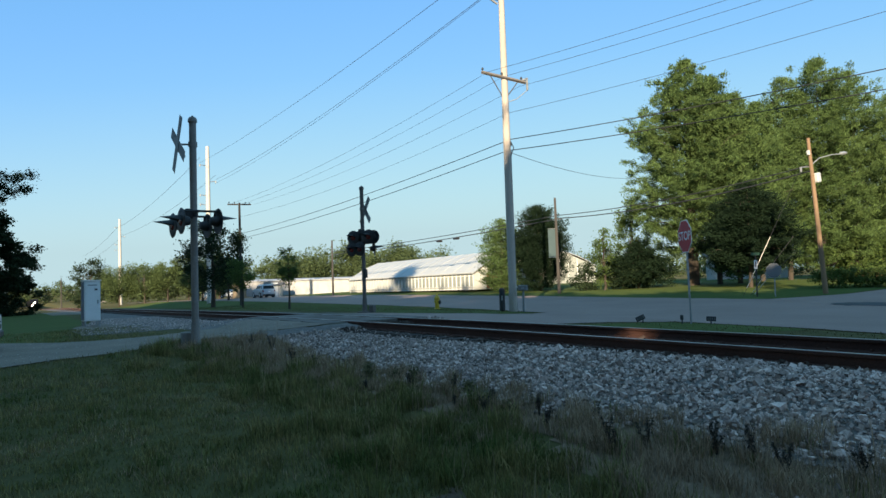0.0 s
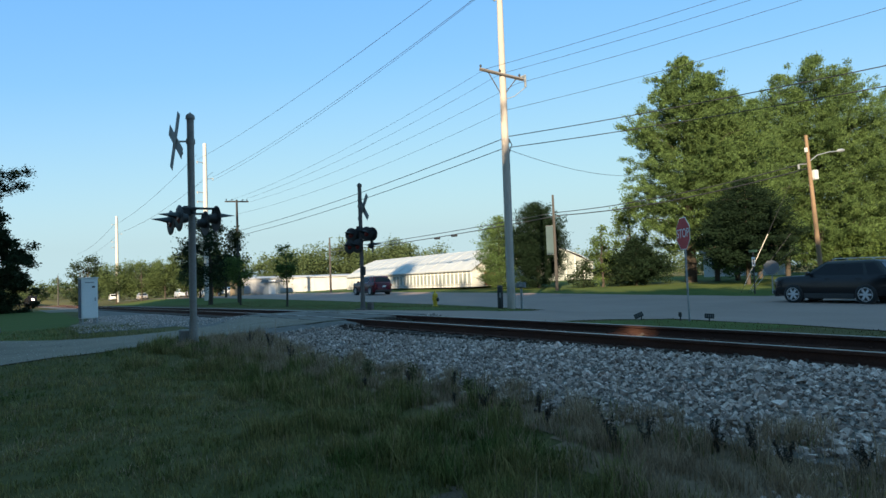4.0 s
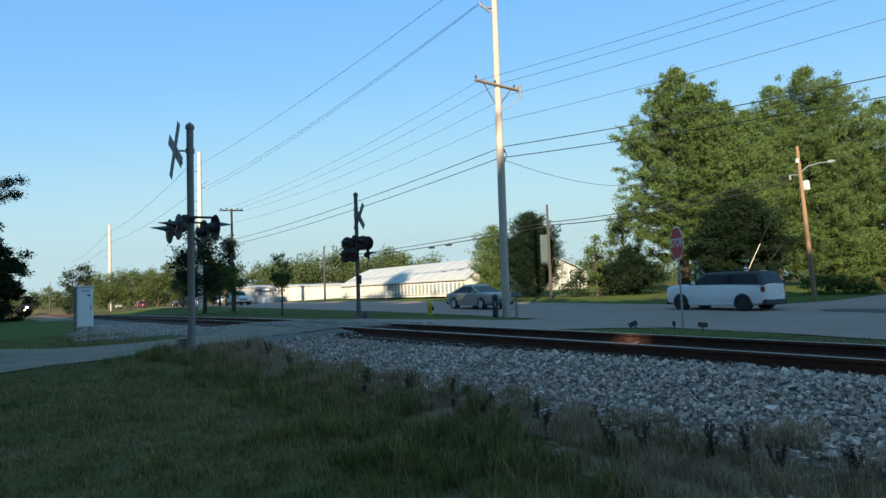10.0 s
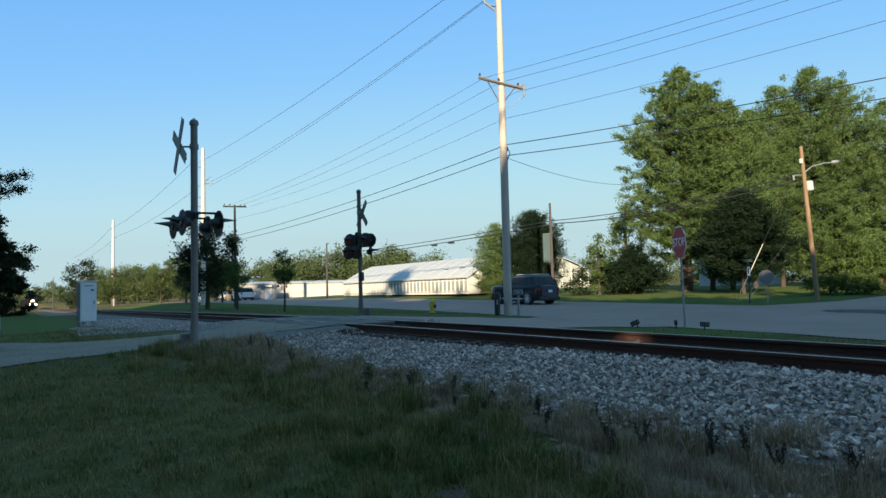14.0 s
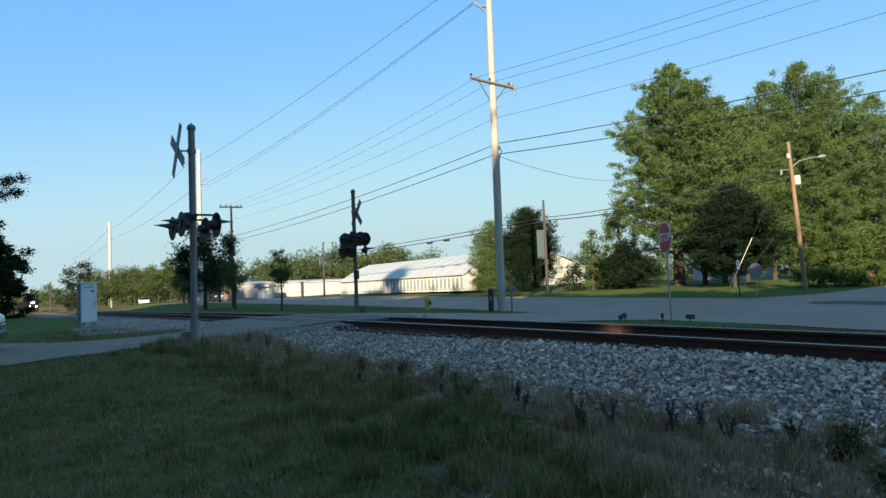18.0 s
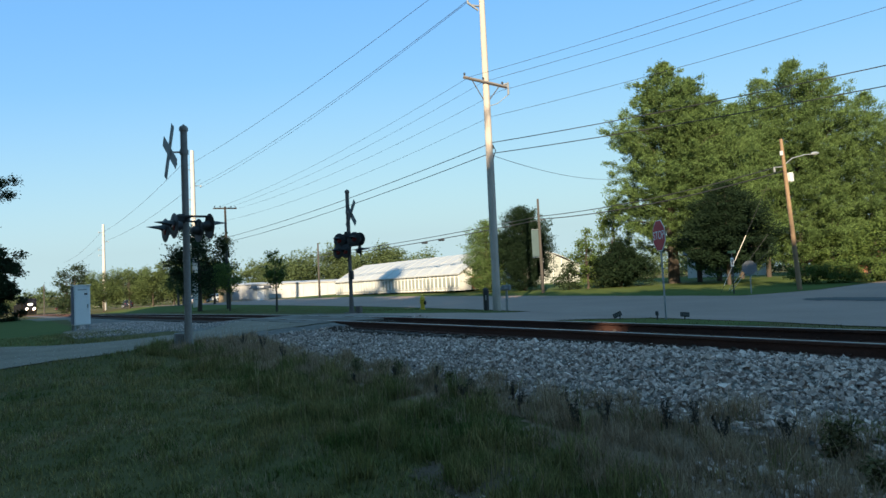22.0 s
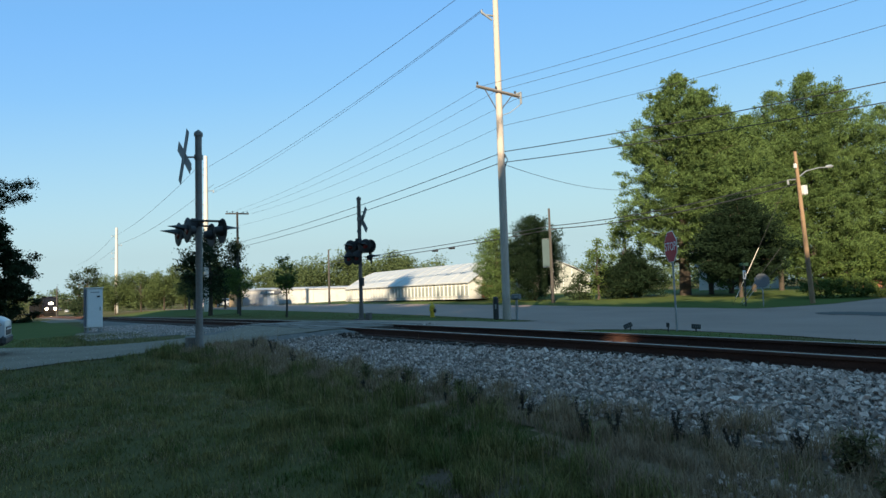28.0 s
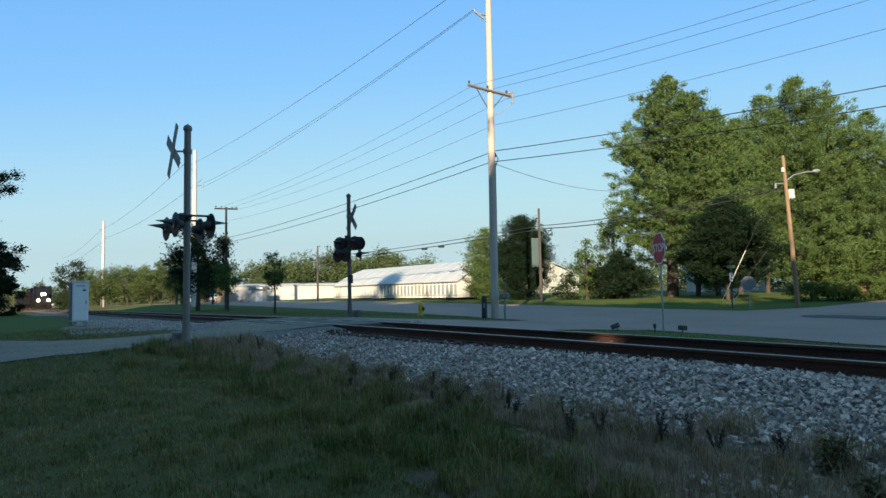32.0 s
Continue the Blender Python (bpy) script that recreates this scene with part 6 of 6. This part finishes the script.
part("plough", Build().prism([(0.15, 0.12), (0.55, 0.12), (0.2, 1.15), (0.0, 1.15)], -1.4, 1.4, 1), M_LOCODARK, loco)
part("coupler", Build().box((0.45, 0, 0.9), (0.7, 0.25, 0.25), None, 0.05), M_LOCODARK, loco)
for xb in (-4.0, -17.0):
    bogie = part("bogie", Build().box((xb, 0, 0.75), (4.2, 2.3, 0.5), None, 0.08), M_LOCODARK, loco)
    for k in (-1.6, 0, 1.6):
        for s in (-1, 1):
            part("wheel", Build().lathe([(0.52, -0.07), (0.52, 0.07)], 18, pose(xb + k, s * 0.755, 0.52, 90, 0, 0)), M_RAIL, bogie)
wagon = thing("freight_wagon", pose(0, 0, 0), "dark covered freight wagon behind the locomotive", "wagon", "freight wagons")
part("body", Build().box((-9, 0, 2.7), (16.5, 2.9, 3.1), None, 0.15), M_LOCODARK, wagon)
part("underframe", Build().box((-9, 0, 1.0), (17.0, 2.4, 0.3), None, 0.04), M_LOCODARK, wagon)
for xb in (-3.0, -15.0):
    bogie = part("bogie", Build().box((xb, 0, 0.6), (2.4, 2.2, 0.35), None, 0.06), M_LOCODARK, wagon)
    for k in (-0.9, 0.9):
        for s in (-1, 1):
            part("wheel", Build().lathe([(0.46, -0.07), (0.46, 0.07)], 16, pose(xb + k, s * 0.755, 0.46, 90, 0, 0)), M_RAIL, bogie)
wagons = [wagon] + [copy_thing(wagon, pose(0, 0, 0)) for _ in range(4)]


# ---- grass ----
def blades(name, x, y, h, material, seed, label, width=0.006, lean=0.35):
    """Bent grass blades as narrow three-sided slips."""
    rng = np.random.default_rng(seed)
    n = len(x)
    z = ground_z(x, y) - 0.01
    a = rng.uniform(0, 6.283, n)
    d = np.stack([np.cos(a), np.sin(a)], 1)
    hh = h * rng.lognormal(0, 0.3, n)
    w = width * rng.uniform(0.7, 1.5, n)
    side = np.stack([-d[:, 1], d[:, 0]], 1) * w[:, None]
    bend = hh * rng.uniform(0.05, lean * 2, n)
    p0 = np.stack([x, y], 1)
    mid = p0 + d * (bend * 0.35)[:, None]
    tip = p0 + d * bend[:, None]
    v = np.stack([np.c_[p0 - side, z], np.c_[p0 + side, z], np.c_[mid - side * 0.7, z + hh * 0.6], np.c_[mid + side * 0.7, z + hh * 0.6], np.c_[tip, z + hh]], 1).reshape(-1, 3)
    k = 5 * np.arange(n)[:, None]
    f = np.concatenate([k + [0, 1, 3], k + [0, 3, 2], k + [2, 3, 4]], 0)
    return tagged(raw(name, v, f, material), label, "grass", kind="stuff")


def strew(n, seed, keep, xr=(-26, 0.5), yr=(-4.5, 6.0)):
    rng = np.random.default_rng(seed)
    x, y = rng.uniform(*xr, n), rng.uniform(*yr, n)
    k = keep(x, y, rng.random(n))
    return x[k], y[k]


def seen_lawn(x, y):
    d = np.hypot(x, y)
    a = np.degrees(np.arctan2(x * 0.547 + y * 0.837, -x * 0.837 + y * 0.547))
    return (d > 2.0) & (np.abs(a) < 46)


def ripple(x, y, size, seed):
    """Soft uneven patches about size metres across, from -1 to 1."""
    r = random.Random(seed)
    out = 0
    for k in range(7):
        a, f = r.uniform(0, 6.28), r.uniform(3.0, 7.5) / size
        out = out + np.sin((x * math.cos(a) + y * math.sin(a)) * f + r.uniform(0, 6.28) + 0.8 * np.sin((x * math.sin(a) - y * math.cos(a)) * f * 0.6))
    return np.clip(out / 3.2, -1, 1)


def thin(x, y):
    return np.clip(7.5 / np.hypot(x, y), 0.12, 1) ** 1.5


lawn = lambda x, y, r: seen_lawn(x, y) & ~crossing_road(x, y) & (y < 3.6 + 0.4 * ripple(x, y, 1.5, 1)) & (r < thin(x, y) * (0.72 + 0.5 * ripple(x, y, 0.55, 2)))
gx, gy = strew(520000, 31, lawn)
tuft = np.clip(0.5 + 0.6 * ripple(gx, gy, 0.6, 3) + 0.4 * ripple(gx, gy, 2.5, 4), 0, 1.3)
blades("lawn_grass", gx, gy, 0.032 + 0.05 * tuft, M_BLADE, 32, "short mown green lawn grass in shade", 0.0038, 0.45)
gx, gy = strew(200000, 41, lambda x, y, r: lawn(x, y, r) & (ripple(x, y, 1.6, 5) + 0.4 * ripple(x, y, 0.5, 6) > 0.15))
blades("dry_lawn_grass", gx, gy, 0.05, M_DRY, 42, "dry blades in patches of the lawn", 0.0026, 0.5)
FRINGE = ([-15, -12, -10, -8, -6.5, -5.2, -4.1, -3.2, -2.4, -1.5], [3.2, 3.55, 4.0, 4.2, 4.35, 4.35, 4.05, 3.75, 3.4, 3.0])
fringe = lambda x, y, r: seen_lawn(x, y) & ~crossing_road(x, y) & (y > np.interp(x, [-12, -8, -4, -1], [2.2, 2.6, 2.3, 1.7]) + 0.6 * ripple(x, y, 1.3, 7)) & (y < np.interp(x, *FRINGE) + 0.3 * ripple(x, y, 0.7, 8)) & (r < 0.60 + 0.65 * ripple(x, y, 0.5, 9))
gx, gy = strew(210000, 33, fringe, (-15, 0.5), (1.0, 5.6))
blades("tall_grass", gx, gy, 0.115 + 0.09 * ripple(gx, gy, 0.6, 10), M_BLADE, 34, "longer unmown green grass beside the ballast", 0.0042, 0.45)
dry = lambda x, y, r: seen_lawn(x, y) & ~crossing_road(x, y) & (y > np.interp(x, *FRINGE) - 0.35 + 0.4 * ripple(x, y, 0.9, 11)) & (y < np.interp(x, [-15, -12, -7, -2], [4.8, 4.65, 4.9, 5.2]) + 0.25 * ripple(x, y, 0.6, 12)) & (r < 0.62 + 0.6 * ripple(x, y, 0.4, 13))
gx, gy = strew(260000, 35, dry, (-15, 0.5), (1.0, 5.6))
blades("dry_grass", gx, gy, 0.115 + 0.065 * ripple(gx, gy, 0.5, 14), M_DRY, 36, "dry straw-coloured grass along the ballast edge", 0.0026, 0.5)
gx, gy = strew(40000, 45, lambda x, y, r: dry(x, y, r) & (ripple(x, y, 0.6, 15) > 0.1), (-15, 0.5), (1.0, 5.6))
blades("green_tufts", gx, gy, 0.12, M_BLADE, 46, "green tufts among dry grass along the ballast", 0.0036, 0.45)
gx, gy = strew(2600, 43, lambda x, y, r: fringe(x, y, r) | dry(x, y, r), (-15, 0.5), (1.0, 5.2))
blades("grass_stalks", gx, gy, 0.33, M_DRY, 44, "single tall dry grass stalks", 0.0022, 0.25)
verge = lambda x, y, r: (y > 11.2) & (y < 19.5) & ~main_road(x, y) & ~crossing_road(x, y)
gx, gy = strew(40000, 37, verge, (-56, 3), (11, 19.5))
ex, ey = strew(30000, 39, lambda x, y, r: verge(x, y, r) & (np.abs(y - near_edge(x)) < 0.35 * r), (-24, 3), (13.0, 19.2))
gx, gy = np.concatenate([gx, ex]), np.concatenate([gy, ey])
blades("verge_grass", gx, gy, 0.036, M_VERGE, 38, "green grass strip between railway and road", 0.008)


def weed(x, y, h, seed, dark):
    rng = np.random.default_rng(seed)
    t = thing("weed", pose(x, y, gz(x, y)), "dark seeding weed among the ballast stones" if dark else "bushy grey-green weed at the ballast edge", "weed", "weeds")
    cs = []
    for k in range(5 if dark else 6):
        b = Build()
        a = rng.uniform(0, 6.28)
        reach = rng.uniform(0.04, 0.30) * h
        q = (math.cos(a) * reach, math.sin(a) * reach, h * rng.uniform(0.55, 1.0))
        limb(b, (0, 0, 0), q, 0.006, 0.003, rng, 4)
        part("stem", b, M_BARK, t)
        for w in np.linspace(0.45 if dark else 0.15, 1.0, 9):
            cs.append(np.array(q) * w)
    crown_part("foliage", [leaf_cloud(cs, np.full(len(cs), 0.009 if dark else 0.035), 5, 0.022 if dark else 0.04, rng)], M_BARK if dark else M_WEED, t)


rr = random.Random(5)
for k in range(30):
    wx = -9.0 + 8.6 * (k + rr.random()) / 30
    weed(wx, 4.35 + 0.055 * (wx + 5) + rr.uniform(-0.30, 0.42), rr.uniform(0.15, 0.30), rr.randrange(1000), rr.random() < 0.75)
for wx, wy, wh in ((-12.6, 4.2, 0.36), (-11.2, 4.1, 0.32), (-13.2, 4.0, 0.34), (-10.4, 4.2, 0.26)):
    weed(wx, wy, wh, rr.randrange(1000), True)


# ---- what moves ----
def drive_car(ob, y, x_at, t_at, speed):
    """Steady driving along the road; speed is signed along x."""
    rows = []
    for i in range(65):
        t = i * 0.5
        x = x_at + speed * (t - t_at)
        rows.append((t, pose(x, y, gz(x, y) + 0.014, 0, 0, 180 if speed < 0 else 0)))
    walk(ob, rows)


def motions():
    drive_car(maroon, 27.4, -14.9, 2.0, -19.3)
    drive_car(black_suv, 27.4, -42.0, 5.5, -19.2)
    drive_car(dark_suv, 27.4, -13.4, 13.0, -18.6)
    drive_car(white_van, 27.4, -17.95, 10.0, -18.4)
    drive_car(silver_suv, 27.4, -85.0, 0.0, -12.0)
    drive_car(sedan, 23.9, -31.9, 10.0, 20.5)
    drive_car(explorer, 23.9, -40.3, 12.0, 20.3)
    for k, ob in enumerate([loco] + wagons):
        rows = []
        for i in range(33):
            x = -350 + 6.3 * i - (0 if k == 0 else 21.8 + 18.2 * (k - 1))
            rows.append((float(i), pose(x, 8.04, float(rail_z(x)), 0, -1.3, 0)))
        walk(ob, rows)


motions()
